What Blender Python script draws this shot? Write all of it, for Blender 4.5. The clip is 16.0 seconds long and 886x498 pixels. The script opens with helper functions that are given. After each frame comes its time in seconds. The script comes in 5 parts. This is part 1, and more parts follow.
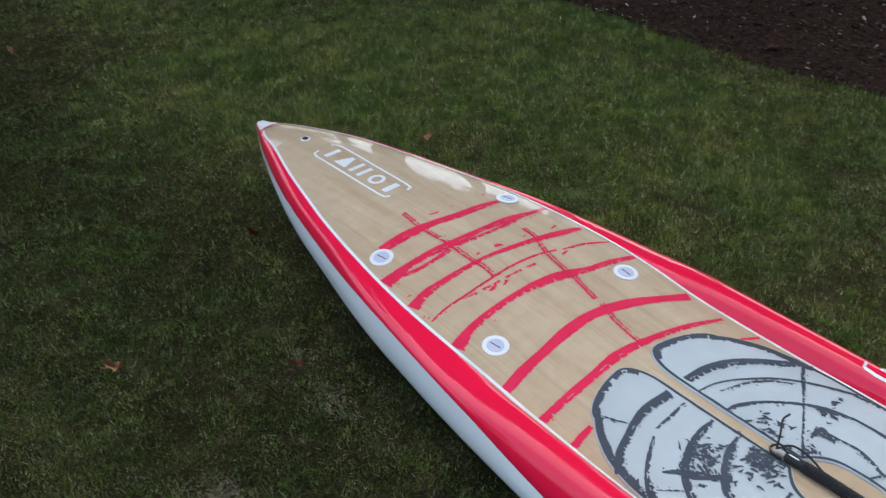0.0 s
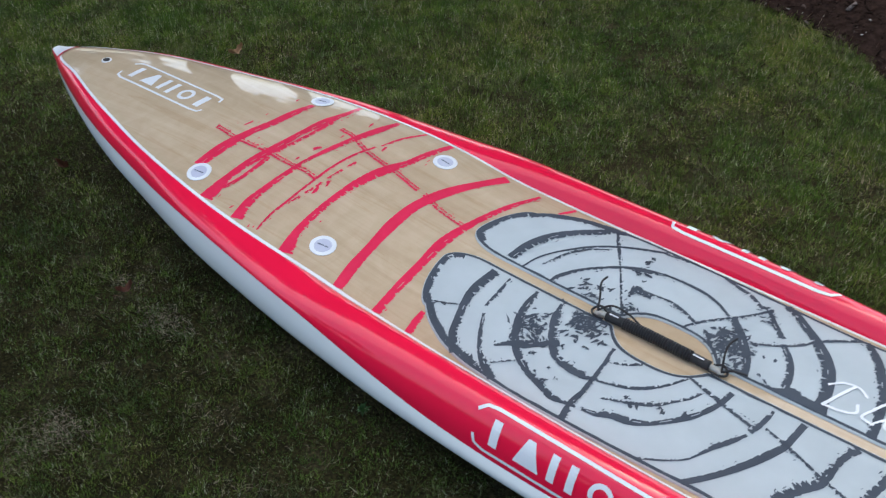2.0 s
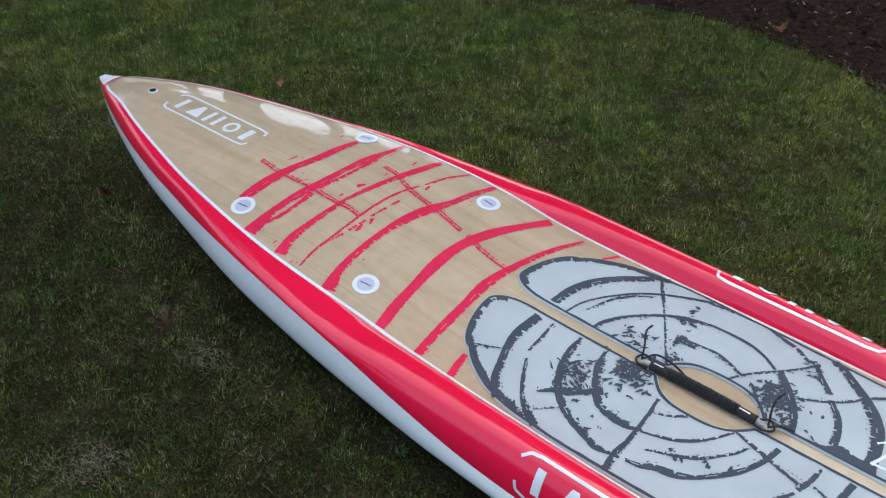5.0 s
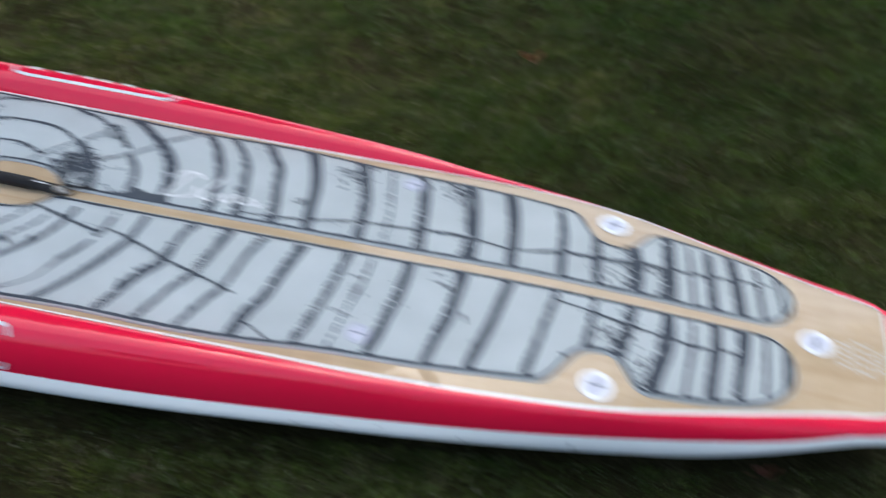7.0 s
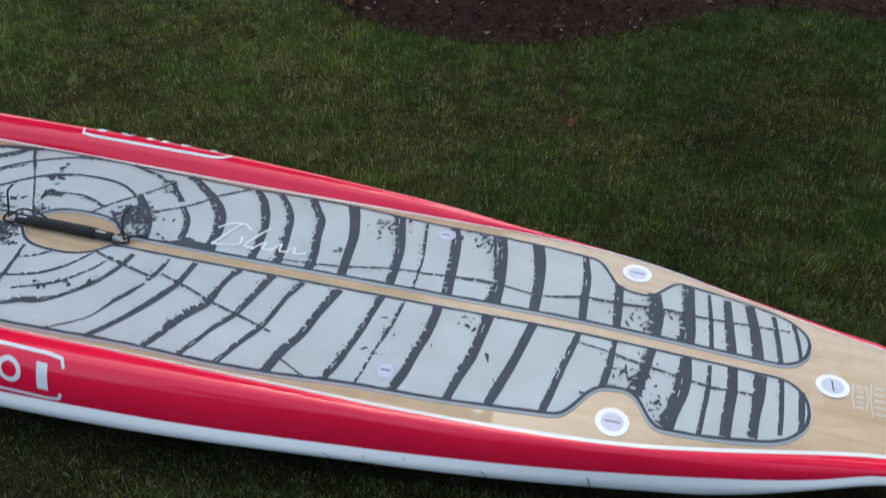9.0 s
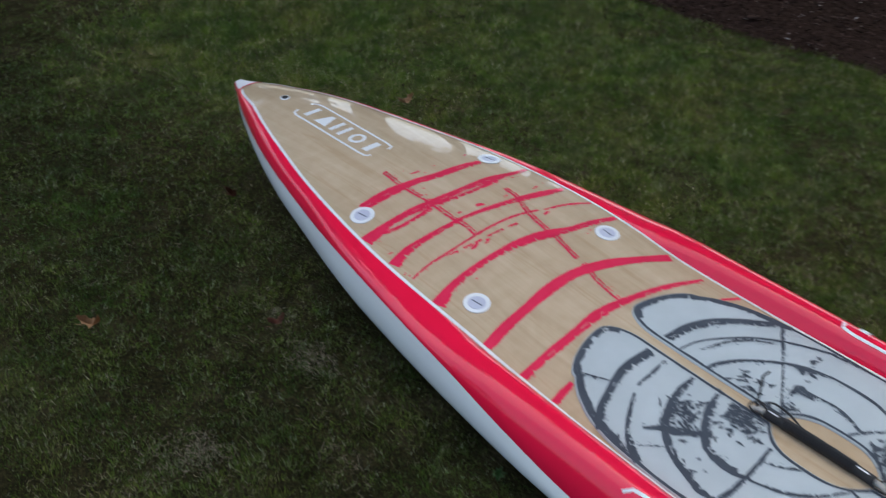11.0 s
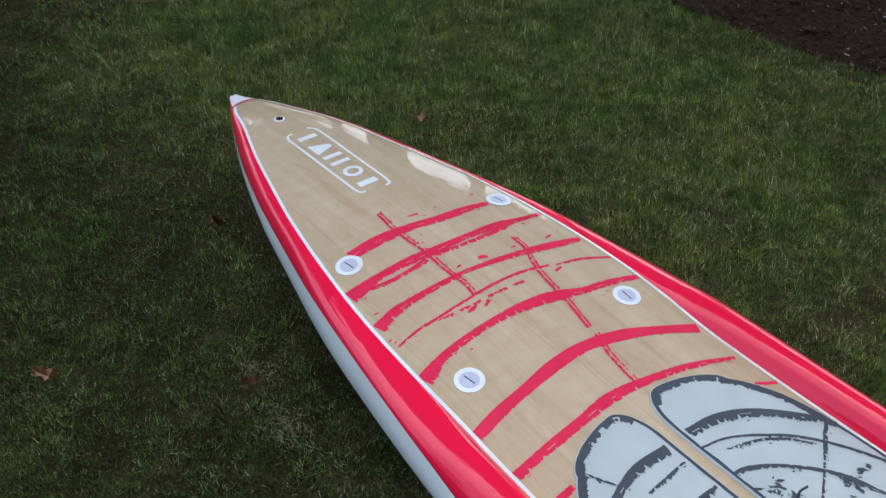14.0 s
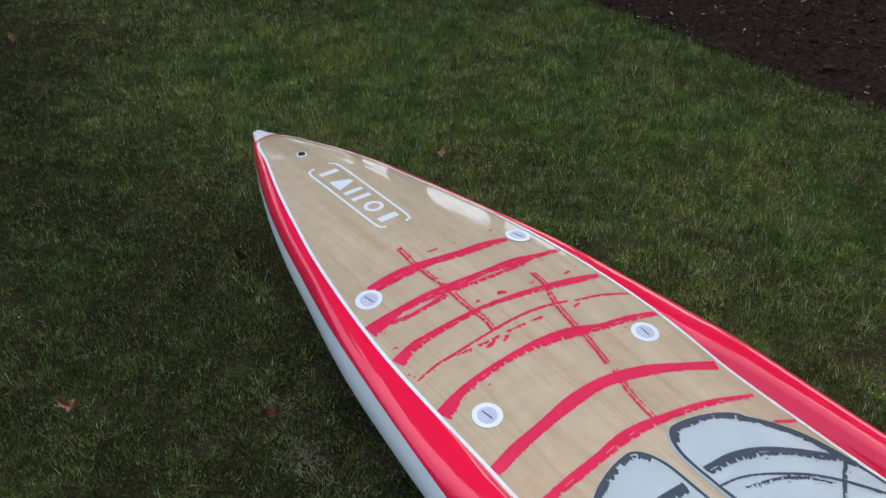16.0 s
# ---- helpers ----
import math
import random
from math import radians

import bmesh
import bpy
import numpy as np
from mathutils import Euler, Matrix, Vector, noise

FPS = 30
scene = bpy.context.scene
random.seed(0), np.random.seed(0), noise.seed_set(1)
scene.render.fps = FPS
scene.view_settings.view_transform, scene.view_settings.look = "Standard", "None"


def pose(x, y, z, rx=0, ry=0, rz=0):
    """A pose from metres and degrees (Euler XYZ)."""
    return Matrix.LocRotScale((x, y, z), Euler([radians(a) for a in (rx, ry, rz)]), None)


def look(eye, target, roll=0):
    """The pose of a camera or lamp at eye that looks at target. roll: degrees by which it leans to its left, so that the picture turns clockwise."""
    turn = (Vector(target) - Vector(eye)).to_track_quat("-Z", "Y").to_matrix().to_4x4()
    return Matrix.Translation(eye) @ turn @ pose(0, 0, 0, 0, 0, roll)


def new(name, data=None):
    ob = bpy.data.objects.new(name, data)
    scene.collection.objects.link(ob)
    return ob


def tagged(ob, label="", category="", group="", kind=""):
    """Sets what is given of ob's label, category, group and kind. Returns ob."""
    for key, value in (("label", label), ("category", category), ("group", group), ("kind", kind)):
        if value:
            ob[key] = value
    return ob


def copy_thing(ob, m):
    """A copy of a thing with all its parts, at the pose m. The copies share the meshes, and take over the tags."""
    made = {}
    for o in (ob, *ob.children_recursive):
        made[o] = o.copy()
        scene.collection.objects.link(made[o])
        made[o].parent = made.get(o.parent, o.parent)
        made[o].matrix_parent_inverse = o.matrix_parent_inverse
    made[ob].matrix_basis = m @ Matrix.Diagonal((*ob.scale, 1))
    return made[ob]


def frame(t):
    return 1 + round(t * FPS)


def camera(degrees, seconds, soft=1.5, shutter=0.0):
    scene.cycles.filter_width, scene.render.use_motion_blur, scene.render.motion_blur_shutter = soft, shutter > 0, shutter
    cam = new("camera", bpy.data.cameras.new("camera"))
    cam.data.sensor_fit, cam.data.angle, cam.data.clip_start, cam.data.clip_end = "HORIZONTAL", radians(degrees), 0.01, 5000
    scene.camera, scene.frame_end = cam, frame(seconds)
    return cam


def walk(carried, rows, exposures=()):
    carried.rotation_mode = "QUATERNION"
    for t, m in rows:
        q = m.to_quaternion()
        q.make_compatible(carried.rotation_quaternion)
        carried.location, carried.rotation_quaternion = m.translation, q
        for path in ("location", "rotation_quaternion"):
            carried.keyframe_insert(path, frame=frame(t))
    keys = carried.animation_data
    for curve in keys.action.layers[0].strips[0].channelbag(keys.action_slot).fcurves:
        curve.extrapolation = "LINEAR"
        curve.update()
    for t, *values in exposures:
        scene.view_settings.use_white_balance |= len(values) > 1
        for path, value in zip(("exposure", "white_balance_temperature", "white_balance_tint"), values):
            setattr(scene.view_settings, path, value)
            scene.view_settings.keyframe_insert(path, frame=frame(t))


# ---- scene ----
cam = camera(47.2, 16.0, soft=1.2, shutter=0.75)
PATH = [
    (0, (2.249, -1.291, 1.571), (0.966, -0.251, 0.443), -1.7),
    (0.5, (2.254, -1.292, 1.559), (1.02, -0.213, 0.413), -1.4),
    (1, (2.271, -1.294, 1.529), (1.128, -0.172, 0.331), -0.7),
    (1.5, (2.299, -1.28, 1.518), (1.255, -0.124, 0.264), -1.4),
    (2, (2.306, -1.292, 1.531), (1.304, -0.1, 0.276), -1.2),
    (2.5, (2.306, -1.294, 1.546), (1.328, -0.069, 0.304), 0.4),
    (3, (2.302, -1.298, 1.547), (1.34, -0.043, 0.322), 0.1),
    (3.5, (2.29, -1.3, 1.546), (1.334, -0.037, 0.325), 0.3),
    (3.7, (2.282, -1.303, 1.549), (1.305, -0.057, 0.327), -0.4),
    (5.8, (2.255, -1.307, 1.545), (1.186, -0.126, 0.335), 0.1),
    (6, (2.285, -1.291, 1.512), (1.341, -0.053, 0.257), 1.1),
    (6.2, (2.392, -1.23, 1.474), (1.57, 0.059, 0.184), 0.4),
    (6.5, (2.555, -1.212, 1.43), (1.98, 0.207, 0.143), 1.8),
    (6.8, (2.674, -1.241, 1.457), (2.344, 0.207, 0.118), 4.4),
    (7, (2.801, -1.249, 1.446), (2.542, 0.18, 0.07), 3.7),
    (7.5, (2.966, -1.298, 1.421), (2.898, 0.133, 0.026), 3.4),
    (8, (2.986, -1.31, 1.431), (2.9, 0.138, 0.054), 0.2),
    (8.2, (2.982, -1.314, 1.432), (2.872, 0.139, 0.063), 0.6),
    (8.5, (2.941, -1.315, 1.45), (2.743, 0.192, 0.15), 1.6),
    (8.7, (2.900, -1.332, 1.478), (2.586, 0.204, 0.237), 1.7),
    (9, (2.904, -1.341, 1.466), (2.481, 0.153, 0.206), 0.3),
    (9.2, (2.888, -1.343, 1.450), (2.502, 0.147, 0.168), 0.9),
    (9.4, (2.824, -1.334, 1.475), (2.433, 0.126, 0.157), 3.0),
    (9.5, (2.796, -1.344, 1.489), (2.348, 0.104, 0.185), 3.7),
    (9.7, (2.72, -1.372, 1.473), (2.073, 0.054, 0.228), 3.5),
    (10, (2.552, -1.361, 1.528), (1.612, -0.074, 0.319), 1.2),
    (10.2, (2.469, -1.391, 1.537), (1.415, -0.161, 0.363), 0.9),
    (12.3, (2.106, -1.064, 1.501), (0.833, -0.097, 0.299), -1.2),
    (12.5, (2.099, -1.037, 1.507), (0.828, -0.066, 0.306), -1.4),
    (13, (2.073, -1.016, 1.488), (0.813, -0.042, 0.278), -0.9),
    (13.5, (2.068, -1.017, 1.492), (0.813, -0.044, 0.276), -0.4),
    (14, (2.069, -1.03, 1.496), (0.8, -0.054, 0.297), -0.2),
    (14.5, (2.074, -1.036, 1.499), (0.781, -0.07, 0.318), -0.3),
    (15, (2.082, -1.029, 1.501), (0.781, -0.064, 0.328), -0.8),
    (15.5, (2.083, -1.035, 1.501), (0.779, -0.064, 0.337), -0.4),
    (16, (2.079, -1.036, 1.509), (0.756, -0.068, 0.364), -0.6),
]
walk(cam, [(t, look(eye, target, roll)) for t, eye, target, roll in PATH], [(t, ev - 0.04, 6130, 4) for t, ev in ((0.0, 1.38), (3.5, 1.38), (6.0, 1.37), (6.5, 1.32), (7.0, 1.27), (7.5, 1.18), (8.0, 1.10), (9.0, 1.16), (10.0, 0.99), (12.5, 1.33), (14.5, 1.38), (16.0, 1.42))])

# ---- light ----
SUN_ELEV, SUN_AZ = radians(68), radians(-45)
world = bpy.data.worlds.new("sky")
scene.world = world
world.use_nodes = True
wn = world.node_tree
sky = wn.nodes.new("ShaderNodeTexSky")
sky.sky_type, sky.sun_disc = "NISHITA", False
sky.sun_elevation, sky.sun_rotation = SUN_ELEV, SUN_AZ
sky.dust_density = 4.5
wn.links.new(sky.outputs[0], wn.nodes["Background"].inputs[0])
wn.nodes["Background"].inputs[1].default_value = 0.15
sun = new("sun", bpy.data.lights.new("sun", "SUN"))
sun.data.energy, sun.data.angle, sun.data.color = 0.7, radians(120), (1.0, 0.95, 0.88)
sun_dir = Vector((math.sin(SUN_AZ) * math.cos(SUN_ELEV), math.cos(SUN_AZ) * math.cos(SUN_ELEV), math.sin(SUN_ELEV)))
sun.matrix_world = look(sun_dir * 20, (0, 0, 0))

# ---- materials ----


def material(name, rough=0.5, coat=0.0, metallic=0.0):
    m = bpy.data.materials.new(name)
    m.use_nodes = True
    b = m.node_tree.nodes["Principled BSDF"]
    b.inputs["Roughness"].default_value = rough
    b.inputs["Coat Weight"].default_value = coat
    b.inputs["Coat Roughness"].default_value = 0.02
    if coat > 0.5:
        b.inputs["Specular IOR Level"].default_value = 0.08
    b.inputs["Metallic"].default_value = metallic
    return m, m.node_tree, b


def node(nt, kind, **values):
    n = nt.nodes.new(kind)
    for key, value in values.items():
        n.inputs[key].default_value = value
    return n


def coords(nt, scale=(1, 1, 1)):
    tc, mp = nt.nodes.new("ShaderNodeTexCoord"), nt.nodes.new("ShaderNodeMapping")
    mp.inputs["Scale"].default_value = scale
    nt.links.new(tc.outputs["Object"], mp.inputs["Vector"])
    return mp.outputs[0]


def ramp(nt, source, stops):
    r = nt.nodes.new("ShaderNodeValToRGB")
    while len(r.color_ramp.elements) < len(stops):
        r.color_ramp.elements.new(0.5)
    for e, (p, c) in zip(r.color_ramp.elements, stops):
        e.position, e.color = p, (*c, 1)
    nt.links.new(source, r.inputs[0])
    return r.outputs[0]


def noise_of(nt, vec, scale, detail=4.0, rough=0.55, distortion=0.0):
    n = node(nt, "ShaderNodeTexNoise", Scale=scale, Detail=detail, Roughness=rough, Distortion=distortion)
    nt.links.new(vec, n.inputs["Vector"])
    return n.outputs["Fac"]


def mixed(nt, fac, a, b, mode="MIX"):
    m = nt.nodes.new("ShaderNodeMix")
    m.data_type, m.blend_type = "RGBA", mode
    for value, slot in ((fac, 0), (a, 6), (b, 7)):
        if isinstance(value, (int, float)):
            m.inputs[slot].default_value = value
        elif isinstance(value, tuple):
            m.inputs[slot].default_value = (*value, 1)
        else:
            nt.links.new(value, m.inputs[slot])
    return m.outputs[2]


def bump(nt, b, height, strength, distance):
    n = node(nt, "ShaderNodeBump", Strength=strength, Distance=distance)
    nt.links.new(height, n.inputs["Height"])
    nt.links.new(n.outputs[0], b.inputs["Normal"])


def speckled(name, dark, light, scale, rough, coat=0.0, strength=0.0, distance=0.001, fine=0.0, metallic=0.0):
    """A plain finish whose colour drifts between two tones, with fine relief."""
    m, nt, b = material(name, rough, coat, metallic)
    v = coords(nt)
    nt.links.new(ramp(nt, noise_of(nt, v, scale), [(0.3, dark), (0.7, light)]), b.inputs["Base Color"])
    if strength:
        bump(nt, b, noise_of(nt, v, fine or scale * 20, 3), strength, distance)
    return m


def wood_material():
    m, nt, b = material("varnished_wood", 0.5, 1.0)
    b.inputs["Coat Roughness"].default_value = 0.012
    b.inputs["Coat IOR"].default_value = 1.45
    b.inputs["Specular IOR Level"].default_value = 0.05
    broad = ramp(nt, noise_of(nt, coords(nt, (1.0, 9, 1)), 2.4, 5, 0.6, 0.8), [(0.25, (0.420, 0.312, 0.200)), (0.5, (0.480, 0.372, 0.249)), (0.75, (0.530, 0.420, 0.294))])
    figure = ramp(nt, noise_of(nt, coords(nt, (9, 5, 1)), 2.0, 4, 0.6, 1.5), [(0.35, (0.94, 0.93, 0.90)), (0.6, (1, 1, 1))])
    pores = ramp(nt, noise_of(nt, coords(nt, (7, 170, 1)), 3.0, 3), [(0.3, (0.90, 0.87, 0.83)), (0.5, (1, 1, 1))])
    veins = ramp(nt, noise_of(nt, coords(nt, (0.9, 24, 1)), 1.7, 2, 0.4, 1.2), [(0.60, (1, 1, 1)), (0.66, (0.88, 0.80, 0.70)), (0.70, (1, 1, 1))])
    c = mixed(nt, 1.0, broad, figure, "MULTIPLY")
    c = mixed(nt, 0.4, c, pores, "MULTIPLY")
    c = mixed(nt, 0.55, c, veins, "MULTIPLY")
    nt.links.new(c, b.inputs["Base Color"])
    return m


WOOD = wood_material()
RED = speckled("red_gloss_paint", (0.72, 0.007, 0.045), (0.76, 0.009, 0.052), 3, 0.3, 1.0)
RED.node_tree.nodes["Principled BSDF"].inputs["Specular IOR Level"].default_value = 0.08
INK = speckled("red_print_under_varnish", (0.60, 0.020, 0.070), (0.66, 0.028, 0.086), 30, 0.4, 0.6)
INK.node_tree.nodes["Principled BSDF"].inputs["Specular IOR Level"].default_value = 0.08
WHITE = speckled("white_gloss_paint", (0.84, 0.84, 0.81), (0.88, 0.88, 0.85), 4, 0.25, 0.9)
WHITE_PRINT = speckled("white_print", (0.66, 0.68, 0.70), (0.72, 0.74, 0.76), 20, 0.4, 0.3)
PALE_PRINT = speckled("pale_grey_print", (0.44, 0.44, 0.42), (0.54, 0.54, 0.52), 20, 0.4, 0.3)
FOAM = speckled("light_grey_foam", (0.368, 0.408, 0.420), (0.420, 0.465, 0.480), 9, 0.85, 0, 0.25, 0.0008, 900)
GROOVE = speckled("dark_grey_foam", (0.033, 0.042, 0.057), (0.046, 0.058, 0.077), 12, 0.8, 0, 0.3, 0.0008, 800)
PLUG = speckled("lilac_white_plastic", (0.42, 0.44, 0.54), (0.48, 0.50, 0.60), 30, 0.35)
VENT = speckled("pale_vent_plastic", (0.34, 0.37, 0.45), (0.40, 0.43, 0.51), 30, 0.45)
SLOT = speckled("dark_blue_slot", (0.025, 0.03, 0.06), (0.04, 0.05, 0.08), 30, 0.6)
BLACK = speckled("black_webbing", (0.008, 0.008, 0.009), (0.02, 0.02, 0.021), 60, 0.75, 0, 0.6, 0.001, 700)
RUBBER = speckled("black_moulded_plastic", (0.006, 0.006, 0.007), (0.011, 0.011, 0.012), 40, 0.55)
WEBBING = speckled("grey_webbing", (0.30, 0.29, 0.26), (0.46, 0.44, 0.40), 80, 0.85, 0, 0.5, 0.001, 600)
SCUFF = speckled("grey_scuff", (0.10, 0.10, 0.10), (0.24, 0.24, 0.24), 60, 0.7)


def turf_tone_and_shade(nt):
    """Turf darkening: patchy, more towards the tail, and painted shade on the near side."""
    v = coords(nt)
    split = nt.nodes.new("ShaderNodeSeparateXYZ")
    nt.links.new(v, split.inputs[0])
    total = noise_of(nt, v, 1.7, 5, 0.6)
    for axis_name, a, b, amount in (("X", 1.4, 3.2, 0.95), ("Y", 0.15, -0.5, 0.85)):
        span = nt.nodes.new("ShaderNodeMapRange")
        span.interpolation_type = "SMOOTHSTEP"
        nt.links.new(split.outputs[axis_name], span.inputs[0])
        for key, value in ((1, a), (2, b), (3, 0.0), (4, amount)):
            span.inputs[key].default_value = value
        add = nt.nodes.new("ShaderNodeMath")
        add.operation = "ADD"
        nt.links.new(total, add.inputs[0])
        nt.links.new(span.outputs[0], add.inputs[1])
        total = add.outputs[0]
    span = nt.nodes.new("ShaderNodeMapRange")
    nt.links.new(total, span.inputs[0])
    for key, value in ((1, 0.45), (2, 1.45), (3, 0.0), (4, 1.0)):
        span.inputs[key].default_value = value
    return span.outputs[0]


def grass_material():
    m, nt, b = material("grass_blades", 0.7)
    geo = nt.nodes.new("ShaderNodeNewGeometry")
    blade = ramp(nt, geo.outputs["Random Per Island"], [(0.0, (0.046, 0.080, 0.010)), (0.5, (0.102, 0.148, 0.021)), (0.82, (0.172, 0.210, 0.036)), (0.88, (0.235, 0.205, 0.105)), (0.955, (0.44, 0.38, 0.25)), (1.0, (0.62, 0.56, 0.42))])
    v = coords(nt)
    patch = ramp(nt, noise_of(nt, v, 2.6, 4), [(0.3, (0.66, 0.88, 0.62)), (0.52, (1, 1, 1)), (0.72, (1.30, 1.10, 1.02))])
    clump = ramp(nt, noise_of(nt, v, 11, 3, 0.6), [(0.32, (0.50, 0.62, 0.48)), (0.5, (1, 1, 1)), (0.68, (1.42, 1.36, 1.2))])
    c = mixed(nt, 1.0, mixed(nt, 1.0, blade, patch, "MULTIPLY"), clump, "MULTIPLY")
    dry = ramp(nt, noise_of(nt, v, 6.5, 4, 0.65), [(0.52, (0, 0, 0)), (0.72, (0.34, 0.34, 0.34))])
    c = mixed(nt, dry, c, (0.150, 0.128, 0.086))
    nt.links.new(mixed(nt, turf_tone_and_shade(nt), c, mixed(nt, 1.0, c, (0.46, 0.56, 0.56), "MULTIPLY")), b.inputs["Base Color"])
    b.inputs["Specular IOR Level"].default_value = 0.08
    return m


def soil_material():
    m, nt, b = material("lawn_soil", 1.0)
    v = coords(nt)
    base = ramp(nt, noise_of(nt, v, 9, 6, 0.65), [(0.3, (0.022, 0.020, 0.010)), (0.55, (0.044, 0.036, 0.020)), (0.75, (0.085, 0.066, 0.042))])
    straw = ramp(nt, noise_of(nt, v, 160, 4), [(0.42, (0.6, 0.6, 0.6)), (0.62, (1.5, 1.45, 1.2)), (0.75, (2.6, 2.4, 1.9))])
    c = mixed(nt, 0.9, base, straw, "MULTIPLY")
    nt.links.new(mixed(nt, turf_tone_and_shade(nt), c, mixed(nt, 1.0, c, (0.50, 0.56, 0.56), "MULTIPLY")), b.inputs["Base Color"])
    b.inputs["Specular IOR Level"].default_value = 0.0
    bump(nt, b, noise_of(nt, v, 90, 5), 1.0, 0.012)
    return m


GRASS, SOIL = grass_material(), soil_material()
MULCH = speckled("dark_mulch", (0.018, 0.011, 0.0085), (0.044, 0.027, 0.021), 40, 0.95, 0, 0.9, 0.012, 70)
MULCH.node_tree.nodes["Principled BSDF"].inputs["Specular IOR Level"].default_value = 0.0


def chip_material():
    m, nt, b = material("bark_chips", 0.95)
    b.inputs["Specular IOR Level"].default_value = 0.0
    geo = nt.nodes.new("ShaderNodeNewGeometry")
    nt.links.new(ramp(nt, geo.outputs["Random Per Island"], [(0.0, (0.010, 0.007, 0.0055)), (0.72, (0.046, 0.028, 0.021)), (0.93, (0.085, 0.056, 0.044)), (0.97, (0.20, 0.16, 0.14)), (1.0, (0.46, 0.42, 0.38))]), b.inputs["Base Color"])
    return m


CHIP = chip_material()
STRAW = speckled("dry_straw", (0.085, 0.066, 0.044), (0.27, 0.22, 0.155), 25, 0.85)
LEAF = speckled("dry_brown_leaf", (0.22, 0.115, 0.050), (0.40, 0.235, 0.120), 60, 0.7, 0, 0.5, 0.002, 150)
LEAF_RED = speckled("dry_red_leaf", (0.10, 0.032, 0.018), (0.17, 0.062, 0.035), 60, 0.7, 0, 0.5, 0.002, 150)
WEED = speckled("weed_leaf", (0.035, 0.09, 0.02), (0.06, 0.14, 0.035), 60, 0.5)

# ---- mesh helpers ----


def mesh_object(name, verts, faces, mat, parent=None, label="", smooth=True):
    me = bpy.data.meshes.new(name)
    me.from_pydata([tuple(v) for v in verts], [], faces)
    me.materials.append(mat)
    if smooth:
        me.polygons.foreach_set("use_smooth", [True] * len(me.polygons))
    me.update()
    ob = new(name, me)
    if parent:
        ob.parent = parent
    if label:
        ob["label"] = label
    return ob


def part(name, bm, mat, parent, label="", smooth=True):
    me = bpy.data.meshes.new(name)
    bm.normal_update()
    bm.to_mesh(me)
    bm.free()
    me.materials.append(mat)
    if smooth:
        me.polygons.foreach_set("use_smooth", [True] * len(me.polygons))
    ob = new(name, me)
    ob.parent = parent
    if label:
        ob["label"] = label
    return ob


def curve_through(xs, ys):
    """A smooth curve through a few stations (cubic Hermite)."""
    xs, ys = np.array(xs, float), np.array(ys, float)
    slope = np.gradient(ys, xs)

    def f(x):
        x = np.clip(x, xs[0], xs[-1])
        i = np.clip(np.searchsorted(xs, x) - 1, 0, len(xs) - 2)
        h = xs[i + 1] - xs[i]
        t = (x - xs[i]) / h
        return (2 * t**3 - 3 * t**2 + 1) * ys[i] + (t**3 - 2 * t**2 + t) * h * slope[i] + (3 * t**2 - 2 * t**3) * ys[i + 1] + (t**3 - t**2) * h * slope[i + 1]

    return f


def step(a, b, x):
    t = np.clip((x - a) / (b - a), 0, 1)
    return t * t * (3 - 2 * t)


# ---- paddleboard shape: x from nose to tail, y across, z up ----
NOSE, TAIL = -0.19, 3.368
deck_top = curve_through([-0.19, 0.06, 0.4, 0.7, 1.0, 1.1, 1.2, 1.35, 1.6, 2.0, 2.3, 2.5, 2.75, 3.13, 3.4], [0.200, 0.240, 0.254, 0.256, 0.241, 0.231, 0.218, 0.209, 0.204, 0.203, 0.206, 0.208, 0.211, 0.197, 0.186])
deck_half = curve_through([-0.155, -0.118, 0.022, 0.172, 0.304, 0.472, 0.603, 0.813, 0.965, 1.07, 1.2, 1.45, 1.7, 2.1, 2.3, 2.52, 2.7, 2.9, 3.06, 3.27, 3.316, 3.336, 3.346], [0.008, 0.033, 0.081, 0.131, 0.166, 0.206, 0.231, 0.259, 0.268, 0.269, 0.268, 0.271, 0.273, 0.269, 0.267, 0.264, 0.257, 0.233, 0.193, 0.138, 0.128, 0.119, 0.102])
hull_half = curve_through([-0.19, -0.12, 0.0, 0.16, 0.30, 0.47, 0.71, 0.88, 1.01, 1.17, 1.4, 1.6, 1.82, 2.03, 2.2, 2.43, 2.56, 2.7, 2.93, 3.03, 3.15, 3.28, 3.33, 3.355, 3.368], [0.013, 0.047, 0.098, 0.157, 0.198, 0.238, 0.293, 0.320, 0.338, 0.356, 0.369, 0.374, 0.372, 0.360, 0.346, 0.322, 0.307, 0.287, 0.246, 0.226, 0.199, 0.165, 0.151, 0.141, 0.130])
bottom = curve_through([-0.19, -0.1, 0.1, 0.5, 1.0, 1.8, 2.6, 3.1, 3.4], [0.156, 0.092, 0.064, 0.034, 0.010, 0.004, 0.014, 0.056, 0.116])


def deck_z(x, y):
    d = np.maximum(deck_half(x), 0.01)
    u = np.minimum(np.abs(y) / d, 1.1)
    dome = 1 - step(0.75, 1.2, x)
    return deck_top(x) - (0.015 * u**2 + 0.0092 * dome * u**4) * np.minimum(d / 0.2, 1)


break_z = curve_through([-0.19, 0.0, 0.2, 0.37, 0.5, 0.72, 0.9, 1.05, 1.17, 1.3, 1.45, 1.6, 1.8, 2.2, 2.4, 2.6, 2.8, 3.03, 3.2, 3.3, 3.37], [0.183, 0.190, 0.194, 0.194, 0.193, 0.206, 0.204, 0.200, 0.193, 0.173, 0.151, 0.142, 0.141, 0.139, 0.142, 0.145, 0.146, 0.150, 0.157, 0.171, 0.176])

